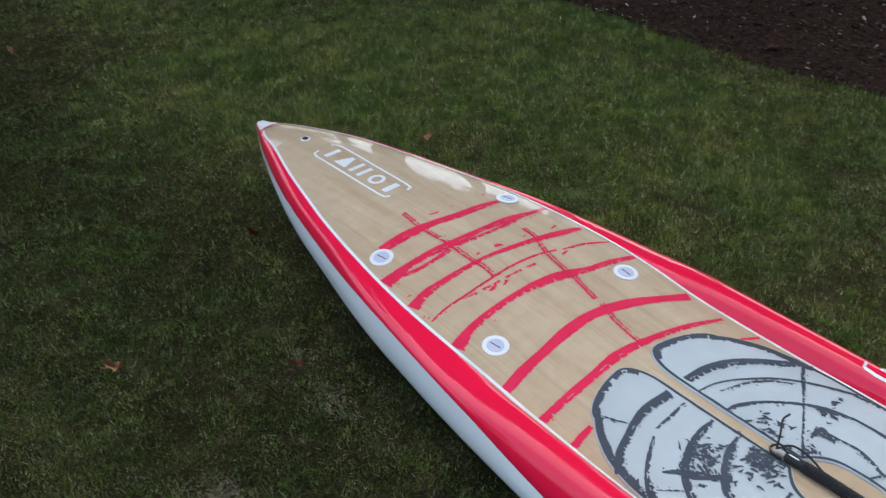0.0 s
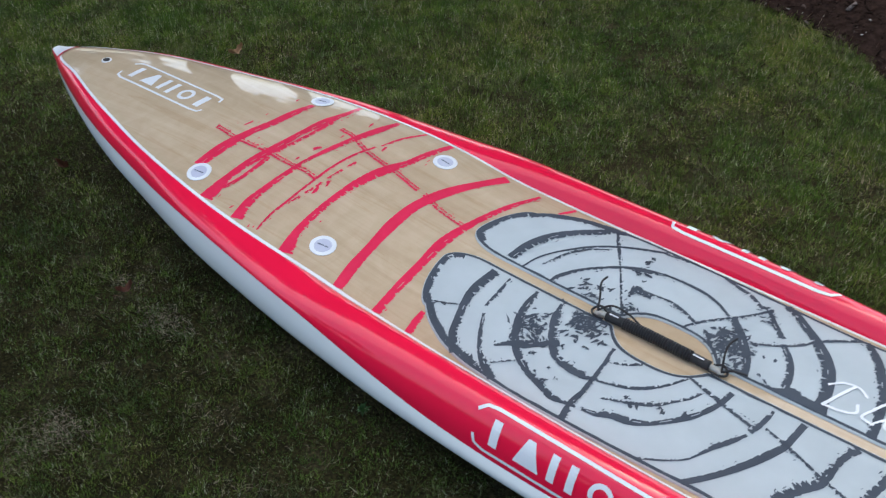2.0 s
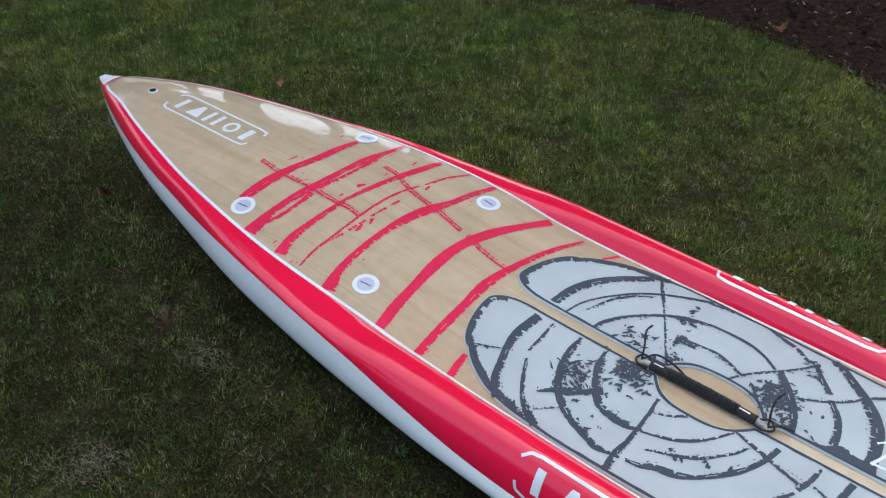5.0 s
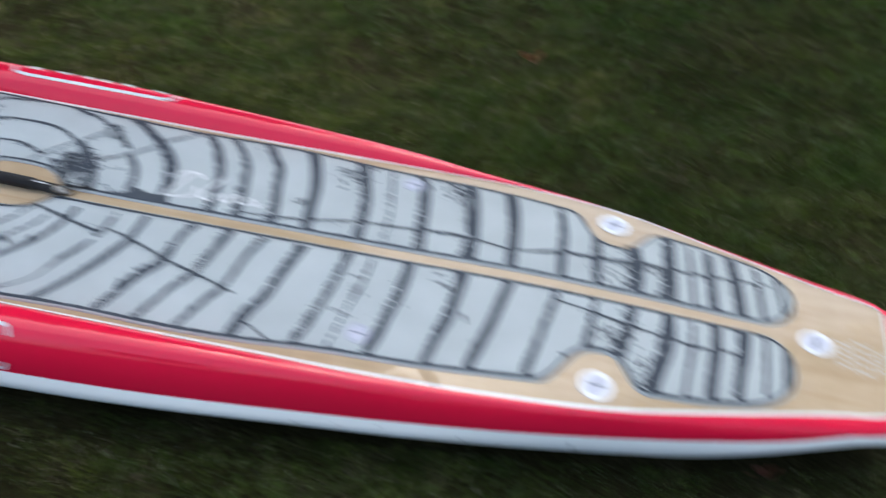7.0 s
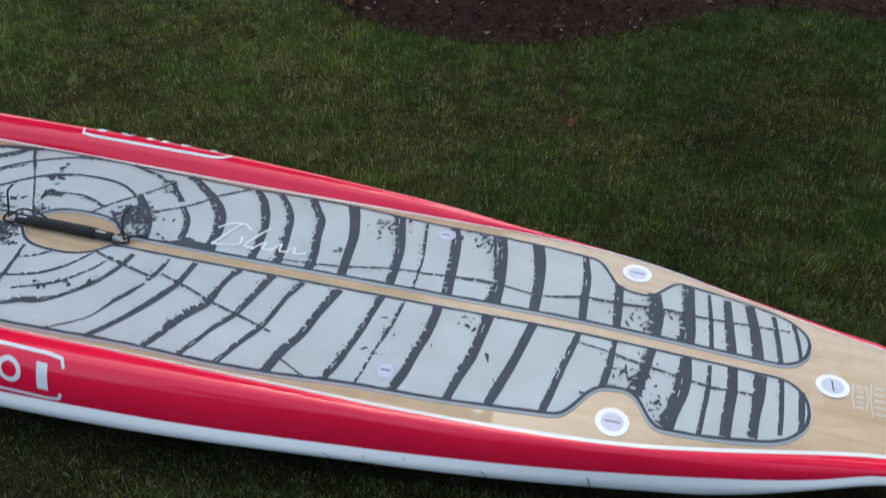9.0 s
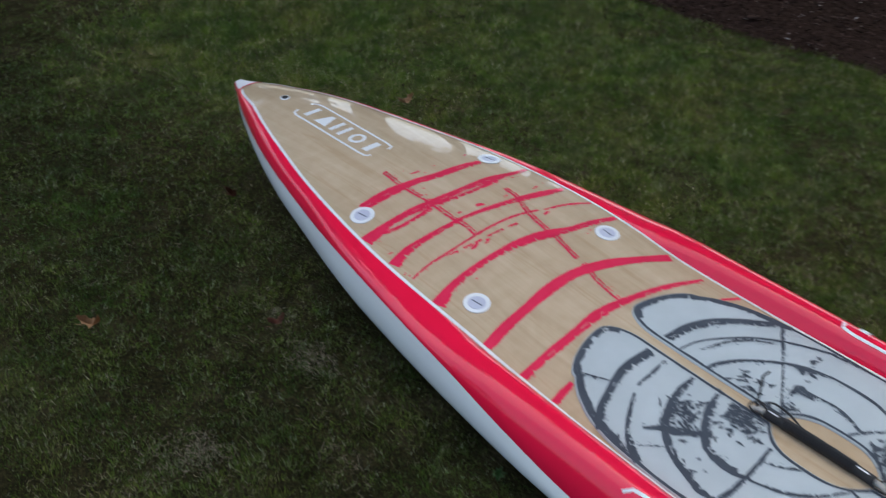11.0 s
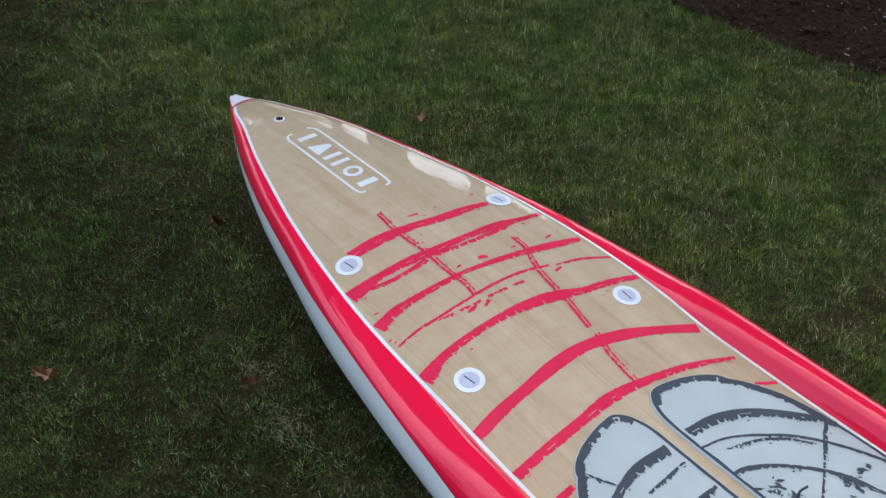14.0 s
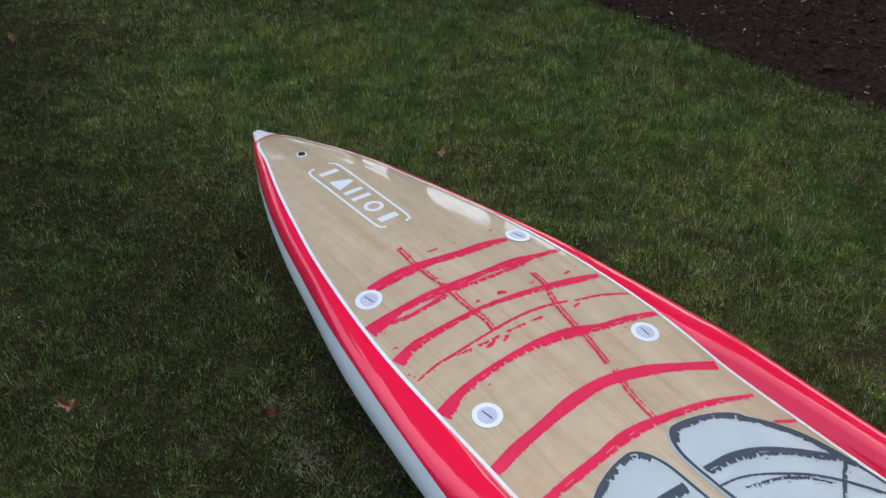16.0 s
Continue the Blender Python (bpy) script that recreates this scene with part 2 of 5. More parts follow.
crest = curve_through([0.8, 1.0, 1.2, 1.5, 1.8, 2.1, 2.4, 2.7, 3.0], [0.230, 0.229, 0.229, 0.228, 0.226, 0.221, 0.213, 0.205, 0.197])


def rail_profile(x, n=20):
    """From the deck's edge over the rail to the colour break, then round the hull to the keel line."""
    d, w, zb = float(deck_half(x)), float(hull_half(x)), float(bottom(x))
    d = min(d, w - 0.004)
    ze = float(deck_z(x, d))
    rise = max(0.0, float(crest(x)) - ze) * float(step(0.85, 1.25, x) * (1 - step(2.35, 2.9, x)))
    low = max(min(float(break_z(x)), ze - 0.012), zb + 0.012)
    g, top = w - d, ze + rise
    turn_in = min(0.007, 0.16 * g) * (0.3 + 0.7 * float(step(1.0, 2.0, x)))
    low -= (1.6 - 0.5 * float(step(1.2, 2.0, x))) * turn_in
    lead = 0.36 * min(1.0, rise / 0.015)
    m = max(2, round(n * 0.35))
    a = [(d + lead * g * u, ze + rise * math.sin(0.5 * math.pi * u) ** 0.8) for u in np.linspace(0, 1, m)]
    yc = d + lead * g
    a += [(yc + (w - turn_in - yc) * math.sin(t) ** 0.92, low + (top - low) * math.cos(t) ** 1.12) for t in np.linspace(0, 0.5 * math.pi, n - m + 1)[1:]]
    k = max(low - zb, 0.02)
    t1 = max(zb + 0.4 * k, min(low - 0.03, 0.092 - 0.009 * float(step(1.15, 1.4, x) * (1 - step(2.0, 2.5, x))) + 0.045 * float(step(3.0, 3.37, x)))) if k > 0.05 else low - 0.5 * k
    b = [(w - turn_in, low), (w, low - 0.5 * (low - t1)), (w - min(0.012, 0.10 * w), t1), (w - min(0.060, 0.3 * w), t1 - 0.50 * (t1 - zb)), (w * 0.55, zb + 0.22 * (t1 - zb)), (0.0, zb)]
    t = np.linspace(0, 1, len(b))
    fy, fz = curve_through(t, [p[0] for p in b]), curve_through(t, [p[1] for p in b])
    return a, [(float(fy(u)), float(fz(u))) for u in np.linspace(0, 1, n)]


STATIONS = np.r_[np.linspace(NOSE, 0.1, 24)[:-1], np.linspace(0.1, 3.2, 130)[:-1], np.linspace(3.2, TAIL, 30)]


def loft(rows):
    n = len(rows[0])
    verts = [v for row in rows for v in row]
    faces = [(i * n + j, i * n + j + 1, (i + 1) * n + j + 1, (i + 1) * n + j) for i in range(len(rows) - 1) for j in range(n - 1)]
    return verts, faces


board = tagged(new("paddleboard"), "glossy red, white and wood stand-up paddleboard lying on lawn", "paddleboard")
WOOD_END = 3.345
xs_deck = [x for x in STATIONS if x > -0.15 and x < WOOD_END] + [WOOD_END]
vs, fs = loft([[(x, u * deck_half(x), deck_z(x, u * deck_half(x))) for u in np.linspace(-1, 1, 25)] for x in xs_deck])
mesh_object("deck", vs, fs, WOOD, board, "pale varnished wood veneer deck")
for side in (-1, 1):
    rails = [rail_profile(x) for x in STATIONS]
    red_rows = [[(x, side * y, z) for y, z in r[0]] for x, r in zip(STATIONS, rails)]
    vs, fs = loft(red_rows)
    mesh_object("rail_band", vs, fs, RED, board, "glossy red painted rail")
vs, fs = loft([[(x, -y, z) for y, z in r[1]] + [(x, y, z) for y, z in reversed(r[1][:-1])] for x, r in zip(STATIONS, rails)])
mesh_object("hull", vs, fs, WHITE, board, "white painted hull with a few scuffs")
# squared tail: red top edge, white below
end = rails[-1]
top_row = [(TAIL, y, float(deck_z(TAIL, y))) for y in np.linspace(-end[0][0][0], end[0][0][0], 13)]
inner = [(WOOD_END, y * deck_half(WOOD_END) / end[0][0][0], float(deck_z(WOOD_END, y))) for _, y, _ in top_row]
low = [(TAIL + 0.006, y * end[0][-1][0] / end[0][0][0], end[0][-1][1]) for _, y, _ in top_row]
vs, fs = loft([inner, top_row, low])
mesh_object("tail_edge", vs, fs, RED, board, "red painted tail edge")
base = [(TAIL - 0.01, y * 0.8, float(bottom(TAIL))) for _, y, _ in top_row]
vs, fs = loft([low, [(TAIL + 0.004, y, z - 0.02) for _, y, z in low], base])
mesh_object("tail_block", vs, fs, WHITE, board)

# ---- printed lines and flat shapes that follow the deck ----


def on_deck(x, y, up):
    return (x, y, float(deck_z(x, y)) + up)


def on_rail(x, y, up):
    """A point of the red rail, by its way over the rail from the deck's edge (minus on the near side)."""
    prof = np.array(rail_profile(x, 40)[0])
    way = np.r_[0, np.cumsum(np.hypot(*np.diff(prof, axis=0).T))]
    py, pz = (float(np.interp(abs(y), way, prof[:, k])) for k in (0, 1))
    qy, qz = (float(np.interp(abs(y) + 0.004, way, prof[:, k])) - float(np.interp(abs(y) - 0.004, way, prof[:, k])) for k in (0, 1))
    d = math.hypot(qy, qz) + 1e-9
    return (x, math.copysign(py - up * qz / d, y), pz + up * qy / d)


class Ink:
    """Flat printed shapes gathered into one mesh."""

    def __init__(self, up, surface=on_deck):
        self.v, self.f, self.up, self.surface = [], [], up, surface

    def polygon(self, pts):
        k = len(self.v)
        self.v += [self.surface(x, y, self.up) for x, y in pts]
        self.f.append(tuple(range(k, k + len(pts))))

    def strip(self, left, right, keep=None):
        k = len(self.v)
        for a, b in zip(left, right):
            self.v += [self.surface(*a, self.up), self.surface(*b, self.up)]
        self.f += [(k + 2 * i, k + 2 * i + 1, k + 2 * i + 3, k + 2 * i + 2) for i in range(len(left) - 1) if keep is None or (keep[i] and keep[i + 1])]

    def line(self, pts, width, rag=0.0, seed=0.0, allow=None, gap=0.0, side=0):
        """A band along a path, with ragged edges and broken stretches."""
        pts = dense(pts, 0.0016 if rag else 0.004)
        d = np.gradient(pts, axis=0)
        nrm = np.stack([-d[:, 1], d[:, 0]], 1) / (np.linalg.norm(d, axis=1, keepdims=True) + 1e-9)
        s = np.r_[0, np.cumsum(np.linalg.norm(np.diff(pts, axis=0), axis=1))]
        left, right, keep = [], [], []
        for p, n, u in zip(pts, nrm, s):
            a, b = ragged(u, seed, rag if side <= 0 else rag * 0.25), ragged(u, seed + 31, rag if side >= 0 else rag * 0.25)
            wl, wr = 0.5 * width * (1 + a), 0.5 * width * (1 + b)
            hole = noise.noise((u * 45, seed * 3.1, 5.0)) * 0.5 + 0.5
            left.append(p + n * max(wl, 0.0002)), right.append(p - n * max(wr, 0.0002))
            keep.append((hole > gap) and (allow is None or allow(*p)))
        self.strip(left, right, keep)
        return pts, nrm

    def band(self, points, rag, gap, seed, allow=None, rng=None, fleck=0.0, grow=0.0):
        """A print stroke through (x, y, width) stations: clean on its outer side, torn towards the centre of the rings."""
        p = np.array(points, float)
        way = np.r_[0, np.cumsum(np.hypot(*np.diff(p[:, :2], axis=0).T))]
        u = np.linspace(-0.004, way[-1] + 0.004, max(4, int(way[-1] / 0.0014)))
        fx, fy, fw = (curve_through(way, p[:, k]) for k in range(3))
        v = np.clip(u, 0, way[-1])
        x, y, w = fx(v), fy(v), np.maximum(fw(v), 0.0006)
        for f, q in ((fx, x), (fy, y)):
            q += np.where(u < 0, u * (f(0.002) - f(0.0)) / 0.002, 0) + np.where(u > way[-1], (u - way[-1]) * (f(way[-1]) - f(way[-1] - 0.002)) / 0.002, 0)
        pts = np.stack([x, y], 1)
        d = np.gradient(pts, axis=0)
        nrm = np.stack([-d[:, 1], d[:, 0]], 1) / (np.linalg.norm(d, axis=1, keepdims=True) + 1e-9)
        if nrm[len(u) // 2] @ (np.array((CENTRE, 0.0)) - pts[len(u) // 2]) < 0:
            nrm = -nrm
        inner = np.array([torn(q, seed) for q in u]) * rag * np.minimum(0.0078, 0.003 + 0.25 * w)
        outer = np.array([torn(q, seed + 40) for q in u]) * rag * 0.0012
        hi, lo = pts - nrm * ((0.5 + 0.25 * grow) * w + outer)[:, None], pts + nrm * np.maximum((0.5 + 0.75 * grow) * w + inner, -0.35 * w)[:, None]
        keep = [(allow is None or allow(*c)) and noise.noise((q * 45, seed * 3.1, 5.0)) * 0.5 + 0.5 > gap for q, c in zip(u, pts)]
        if rag > 0.3 and w.max() > 0.011:
            c1, c2 = pts + nrm * (0.10 * w)[:, None], pts + nrm * (0.10 * w + 0.0016)[:, None]
            slit = [k and noise.noise((q * 38, seed, 12.0)) > -0.24 * (0.4 + rag) for q, k in zip(u, keep)]
            self.strip(hi, c1, keep), self.strip(c1, c2, slit), self.strip(c2, np.where((inner > -0.3 * w)[:, None], lo, c2), keep)
        else:
            self.strip(hi, lo, keep)
        for _ in range(int(way[-1] * fleck * rag)):
            i = rng.randrange(len(u))
            c = lo[i] + nrm[i] * abs(rng.gauss(0, 0.0045))
            turn = math.atan2(d[i][1], d[i][0]) + rng.gauss(0, 0.3)
            self.blob(c[0], c[1], rng.uniform(0.0009, 0.0026), rng, turn, allow)

    def blob(self, x, y, size, rng, turn=0.0, allow=None):
        if allow and not allow(x, y):
            return
        n, ring = rng.randint(6, 9), []
        stretch = rng.uniform(1.0, 2.2)
        for k in range(n):
            a, r = 2 * math.pi * k / n, size * rng.uniform(0.3, 1.25)
            u, w = r * math.cos(a) * stretch, r * math.sin(a) * 0.7
            ring.append((x + u * math.cos(turn) - w * math.sin(turn), y + u * math.sin(turn) + w * math.cos(turn)))
        self.polygon(ring)

    def done(self, name, mat, parent, label=""):
        if not self.f:
            return None
        return mesh_object(name, self.v, self.f, mat, parent, label)


def dense(pts, ds):
    pts = np.array(pts, float)
    seg = np.linalg.norm(np.diff(pts, axis=0), axis=1)
    s = np.r_[0, np.cumsum(seg)]
    u = np.linspace(0, s[-1], max(3, int(s[-1] / ds)))
    return np.stack([np.interp(u, s, pts[:, 0]), np.interp(u, s, pts[:, 1])], 1)


def ragged(u, seed, rag):
    if not rag:
        return 0.0
    slow = noise.noise((u * 22, seed, 0.0))
    mid = noise.noise((u * 90, seed, 9.0))
    tooth = noise.noise((u * 260, seed, 3.0))
    spike = noise.noise((u * 420, seed, 6.0))
    return rag * (0.6 * slow + 0.55 * mid + (1.3 * tooth if tooth > 0.1 or mid < -0.15 else 0.0) + (1.4 * spike if spike > 0.22 else 0.0))


def torn(u, seed):
    """How far a torn edge stands out (plus) or is bitten in (minus), in teeth."""
    mid, tooth, fine, hair = (noise.noise((u * k, seed, z)) for k, z in ((48, 2.0), (140, 4.0), (330, 7.0), (800, 9.0)))
    return 0.7 * mid - 4.2 * max(0.0, tooth - 0.06) + 2.2 * max(0.0, fine - 0.10) + 0.7 * hair - 1.6 * max(0.0, -fine - 0.15)


CENTRE = 1.70  # the printed growth rings are drawn round this point of the centre line


rng = random.Random(4)
# white pinlines between wood and red
for side in (-1, 1):
    ink = Ink(0.0012)
    xs = np.linspace(-0.112, 3.345, 260)
    wide = [0.0065 - (0.0040 * float(step(2.2, 2.6, x)) if side > 0 else 0.0) for x in xs]
    ink.strip([(x, side * (deck_half(x) - w)) for x, w in zip(xs, wide)], [(x, side * (deck_half(x) + 0.0005)) for x in xs])
    ink.done("pinline", WHITE_PRINT, board, "thin white pinline")
ink = Ink(0.0012)
ys = np.linspace(-0.106, 0.106, 20)
ink.strip([(3.339, y) for y in ys], [(3.3455, y) for y in ys])
ink.done("pinline", WHITE_PRINT, board, "thin white pinline across the tail")


def stroke_into(strokes):
    """A function that adds one print stroke: raggedness, gaps, then stations of place and width."""
    return lambda rag, gap, *stations: strokes.append((rag, gap, stations))


# red growth-ring stripes on the bare wood, then thin and broken ones
BROAD, THIN, PAD_LEFT, PAD_RIGHT = [], [], [], []
broad, thin, left_ring, right_ring = (stroke_into(q) for q in (BROAD, THIN, PAD_LEFT, PAD_RIGHT))
broad(0.35, 0, (0.649, -0.174, 0.0242), (0.648, -0.094, 0.0271), (0.654, -0.025, 0.0195), (0.666, 0.040, 0.0200), (0.670, 0.106, 0.0187), (0.675, 0.161, 0.0123))
broad(0.4, 0, (0.747, -0.239, 0.0325), (0.741, -0.159, 0.0173), (0.743, -0.090, 0.0207), (0.747, -0.050, 0.0213), (0.750, 0.050, 0.0145), (0.755, 0.123, 0.0210), (0.762, 0.197, 0.0116), (0.761, 0.239, 0.0102))
broad(0.5, 0.02, (0.853, -0.246, 0.0254), (0.840, -0.195, 0.0192), (0.839, -0.161, 0.0159), (0.838, -0.091, 0.0130), (0.839, -0.021, 0.0100), (0.847, 0.046, 0.0125), (0.858, 0.112, 0.0149), (0.870, 0.180, 0.0193), (0.878, 0.246, 0.0117))
broad(0.55, 0, (1.011, -0.257, 0.0291), (0.993, -0.209, 0.0178), (0.983, -0.136, 0.0152), (0.979, -0.064, 0.0149), (0.982, 0.004, 0.0208), (0.994, 0.071, 0.0245), (1.011, 0.127, 0.0161), (1.021, 0.195, 0.0152), (1.035, 0.262, 0.0117))
broad(0.15, 0, (1.163, -0.267, 0.0200), (1.149, -0.205, 0.0209), (1.138, -0.131, 0.0186), (1.127, -0.054, 0.0233), (1.124, 0.019, 0.0214), (1.141, 0.106, 0.0229), (1.175, 0.194, 0.0175), (1.202, 0.250, 0.0206))
broad(0.4, 0, (1.265, -0.268, 0.0195), (1.260, -0.236, 0.0164), (1.253, -0.168, 0.0175), (1.247, -0.097, 0.0177), (1.240, -0.035, 0.0210), (1.251, 0.082, 0.0144), (1.270, 0.168, 0.0130), (1.296, 0.245, 0.0071))
thin(0.5, 0.05, (0.751, -0.220, 0.0094), (0.765, -0.175, 0.0095), (0.768, -0.122, 0.0093), (0.763, -0.070, 0.0123))
thin(0.9, 0.2, (0.761, -0.040, 0.0083), (0.766, 0.008, 0.0084), (0.770, 0.064, 0.0085), (0.771, 0.133, 0.0088))
thin(0.4, 0.0, (0.917, -0.245, 0.0038), (0.911, -0.213, 0.0052), (0.908, -0.144, 0.0054), (0.904, -0.073, 0.0055), (0.900, 0.002, 0.0058), (0.905, 0.071, 0.0063), (0.917, 0.121, 0.0050))
thin(0.3, 0, (0.925, 0.142, 0.0042), (0.936, 0.198, 0.0064), (0.961, 0.264, 0.0051))
thin(0.9, 0.42, (0.915, -0.149, 0.0041), (0.922, -0.073, 0.0056), (0.923, -0.017, 0.0057), (0.927, 0.045, 0.0059))
thin(0.5, 0.0, (1.347, -0.258, 0.0143), (1.341, -0.231, 0.0133), (1.337, -0.203, 0.0099))
thin(0.3, 0, (1.362, 0.219, 0.0057), (1.383, 0.258, 0.0073))


def on_wood(x, y):
    return abs(y) < deck_half(x) - 0.007 and not in_pad(x, y, -0.006)


def pad_outer(x, side):
    u = (x - PAD_START) / 0.060
    edge = float(PAD_EDGE(x)) if u > 1 else 0.0585 + 0.1295 * max(0.0, 1 - (1 - max(u, 0.0)) ** 1.7) ** 0.62
    y = edge - 0.072 * math.exp(-((abs(x - 2.862) / 0.056) ** 3.4))
    tail = (x - 3.105) / (PAD_END - 3.105)
    if tail > 0:
        y = 0.085 + (y - 0.085) * math.sqrt(max(0.0, 1 - min(tail, 1) ** 2.6))
    return y


def pad_inner(x, side):
    front = min(1.0, max(0.0, 1 - (x - PAD_START) / 0.090))
    y = 0.0125 + 0.045 * (1 - math.sqrt(max(0.0, 1 - front**2.2)))
    mid = abs(x - 1.748) / 0.100
    y += 0.047 * max(0.0, 1 - mid**3.2) if mid < 1 else 0.0
    tail = (x - 3.115) / (PAD_END - 3.115)
    if tail > 0:
        y = 0.085 - (0.085 - y) * math.sqrt(max(0.0, 1 - min(tail, 1) ** 2.4))
    return y


PAD_START, PAD_END = 1.270, 3.186
PAD_EDGE = curve_through([1.27, 1.28, 1.297, 1.33, 1.395, 1.46, 1.54, 1.7, 1.83, 2.0, 2.2, 2.3, 2.41, 2.6, 2.8, 2.95, 3.02, 3.2], [0.050, 0.108, 0.145, 0.188, 0.234, 0.255, 0.263, 0.264, 0.260, 0.253, 0.254, 0.249, 0.239, 0.230, 0.210, 0.191, 0.183, 0.144])


def in_pad(x, y, inset=0.004):
    if not PAD_START + inset < x < PAD_END - inset:
        return False
    side = -1 if y < 0 else 1
    return pad_inner(x, side) + inset < abs(y) < pad_outer(x, side) - inset


spots = Ink(0.0009)
for n, (rag, gap, stations) in enumerate(BROAD + THIN):
    ink = Ink(0.0008 if n < len(BROAD) else 0.0007)
    ink.band(stations, rag, gap, 3.0 * n + 1, on_wood, rng, 34, 0.18)
    ink.done("growth_ring", INK, board, "red printed growth ring")
GRAIN_CRACKS = [
    [(0.577, -0.052), (0.636, -0.057), (0.686, -0.056), (0.738, -0.051), (0.788, -0.053), (0.833, -0.052), (0.866, -0.049), (0.900, -0.053)],
    [(0.809, 0.127), (0.843, 0.125), (0.906, 0.101), (0.970, 0.089), (1.007, 0.085), (1.090, 0.069)],
    [(1.117, 0.067), (1.163, 0.054), (1.205, 0.049), (1.247, 0.045)],
]
for n, path in enumerate(GRAIN_CRACKS):
    ink = Ink(0.0010)
    for k, off in enumerate((-0.0042, 0.0042)):
        ink.band([(x, y + off, 0.0060 - 0.0024 * k) for x, y in path], 0.85 - 0.2 * k, 0.06 + 0.18 * k, 50 + n * 7 + 3 * k, on_wood, rng, 40)
    ink.done("grain_crack", INK, board, "red printed crack line")
SPOTS = [(0.629, 0.158, 0.0047), (0.627, 0.056, 0.0029), (0.624, 0.004, 0.0076), (0.639, 0.020, 0.0029), (0.602, -0.015, 0.0019), (0.600, -0.043, 0.0019), (0.575, -0.051, 0.0066), (0.689, -0.028, 0.0029), (0.824, 0.030, 0.0095), (0.818, -0.028, 0.0047), (0.779, 0.158, 0.0038), (0.779, 0.178, 0.0047), (0.779, 0.193, 0.0029), (0.808, 0.125, 0.0029), (0.832, 0.103, 0.0038), (0.842, 0.190, 0.0057), (0.834, 0.226, 0.0029), (0.933, -0.048, 0.0076), (0.931, -0.083, 0.0066), (0.937, 0.131, 0.0057), (1.010, -0.149, 0.0038), (0.821, -0.231, 0.0038), (0.894, -0.250, 0.0038), (0.905, -0.245, 0.0029), (1.045, 0.153, 0.0029), (0.918, 0.277, 0.0029)]
for x, y, size in SPOTS:
    spots.blob(x, y, size, rng, rng.uniform(-0.4, 0.4) + math.pi / 2)
tagged(spots.done("ink_speckle", INK, board, "scattered red printed spots"), kind="stuff")

# foam deck pads, one each side of the centre strip: their rings, then their cracks
left_ring(0.5, 0, (1.382, -0.032, 0.0191), (1.380, -0.105, 0.0164), (1.399, -0.168, 0.0126), (1.428, -0.227, 0.0151), (1.456, -0.252, 0.0190))
left_ring(0.6, 0.1, (1.418, -0.032, 0.0038), (1.423, -0.076, 0.0063), (1.426, -0.117, 0.0050))
left_ring(0.5, 0, (1.437, -0.142, 0.0044), (1.460, -0.181, 0.0075), (1.486, -0.218, 0.0074), (1.519, -0.244, 0.0138), (1.547, -0.260, 0.0127))
left_ring(0.6, 0, (1.483, -0.029, 0.0062), (1.487, -0.067, 0.0131), (1.498, -0.111, 0.0134), (1.519, -0.153, 0.0128), (1.561, -0.193, 0.0129), (1.595, -0.211, 0.0112), (1.630, -0.222, 0.0113), (1.656, -0.230, 0.0116), (1.680, -0.227, 0.0073), (1.699, -0.224, 0.0048))
left_ring(0.4, 0, (1.718, -0.221, 0.0049), (1.742, -0.215, 0.0098), (1.761, -0.204, 0.0123), (1.792, -0.197, 0.0134), (1.825, -0.179, 0.0085), (1.855, -0.149, 0.0095), (1.875, -0.124, 0.0105), (1.887, -0.103, 0.0089), (1.900, -0.067, 0.0097), (1.905, -0.037, 0.0095))
left_ring(0.8, 0.08, (1.541, -0.030, 0.0057), (1.549, -0.058, 0.0133), (1.566, -0.095, 0.0140), (1.584, -0.123, 0.0138), (1.607, -0.146, 0.0135), (1.638, -0.156, 0.0149), (1.676, -0.157, 0.0116), (1.697, -0.150, 0.0053))
left_ring(0.4, 0.05, (1.704, -0.151, 0.0040), (1.728, -0.143, 0.0053), (1.753, -0.133, 0.0066), (1.781, -0.114, 0.0065), (1.806, -0.086, 0.0051), (1.826, -0.053, 0.0038))
left_ring(0.7, 0.15, (1.731, -0.180, 0.0038), (1.755, -0.169, 0.0051), (1.782, -0.157, 0.0064), (1.811, -0.139, 0.0063), (1.835, -0.112, 0.0049), (1.855, -0.086, 0.0048), (1.863, -0.066, 0.0046))
left_ring(0.9, 0.3, (1.697, -0.100, 0.0028), (1.724, -0.086, 0.0056), (1.743, -0.072, 0.0042))
left_ring(0.4, 0, (1.796, -0.266, 0.0067), (1.827, -0.262, 0.0045), (1.855, -0.247, 0.0034), (1.889, -0.226, 0.0034), (1.913, -0.205, 0.0033), (1.923, -0.187, 0.0042), (1.935, -0.161, 0.0085), (1.954, -0.130, 0.0086), (1.966, -0.107, 0.0054))
left_ring(0.6, 0, (1.970, -0.091, 0.0091), (1.976, -0.070, 0.0089), (1.979, -0.046, 0.0078), (1.980, -0.032, 0.0049))
left_ring(0.2, 0, (1.916, -0.261, 0.0085), (1.934, -0.244, 0.0100), (1.962, -0.211, 0.0101), (1.993, -0.164, 0.0117), (2.016, -0.119, 0.0133), (2.029, -0.087, 0.0113), (2.032, -0.058, 0.0108), (2.035, -0.028, 0.0109))
left_ring(0.9, 0.06, (2.036, -0.253, 0.0107), (2.053, -0.224, 0.0121), (2.069, -0.182, 0.0164), (2.086, -0.150, 0.0173), (2.105, -0.123, 0.0166), (2.110, -0.085, 0.0119), (2.118, -0.043, 0.0113), (2.126, -0.024, 0.0135))
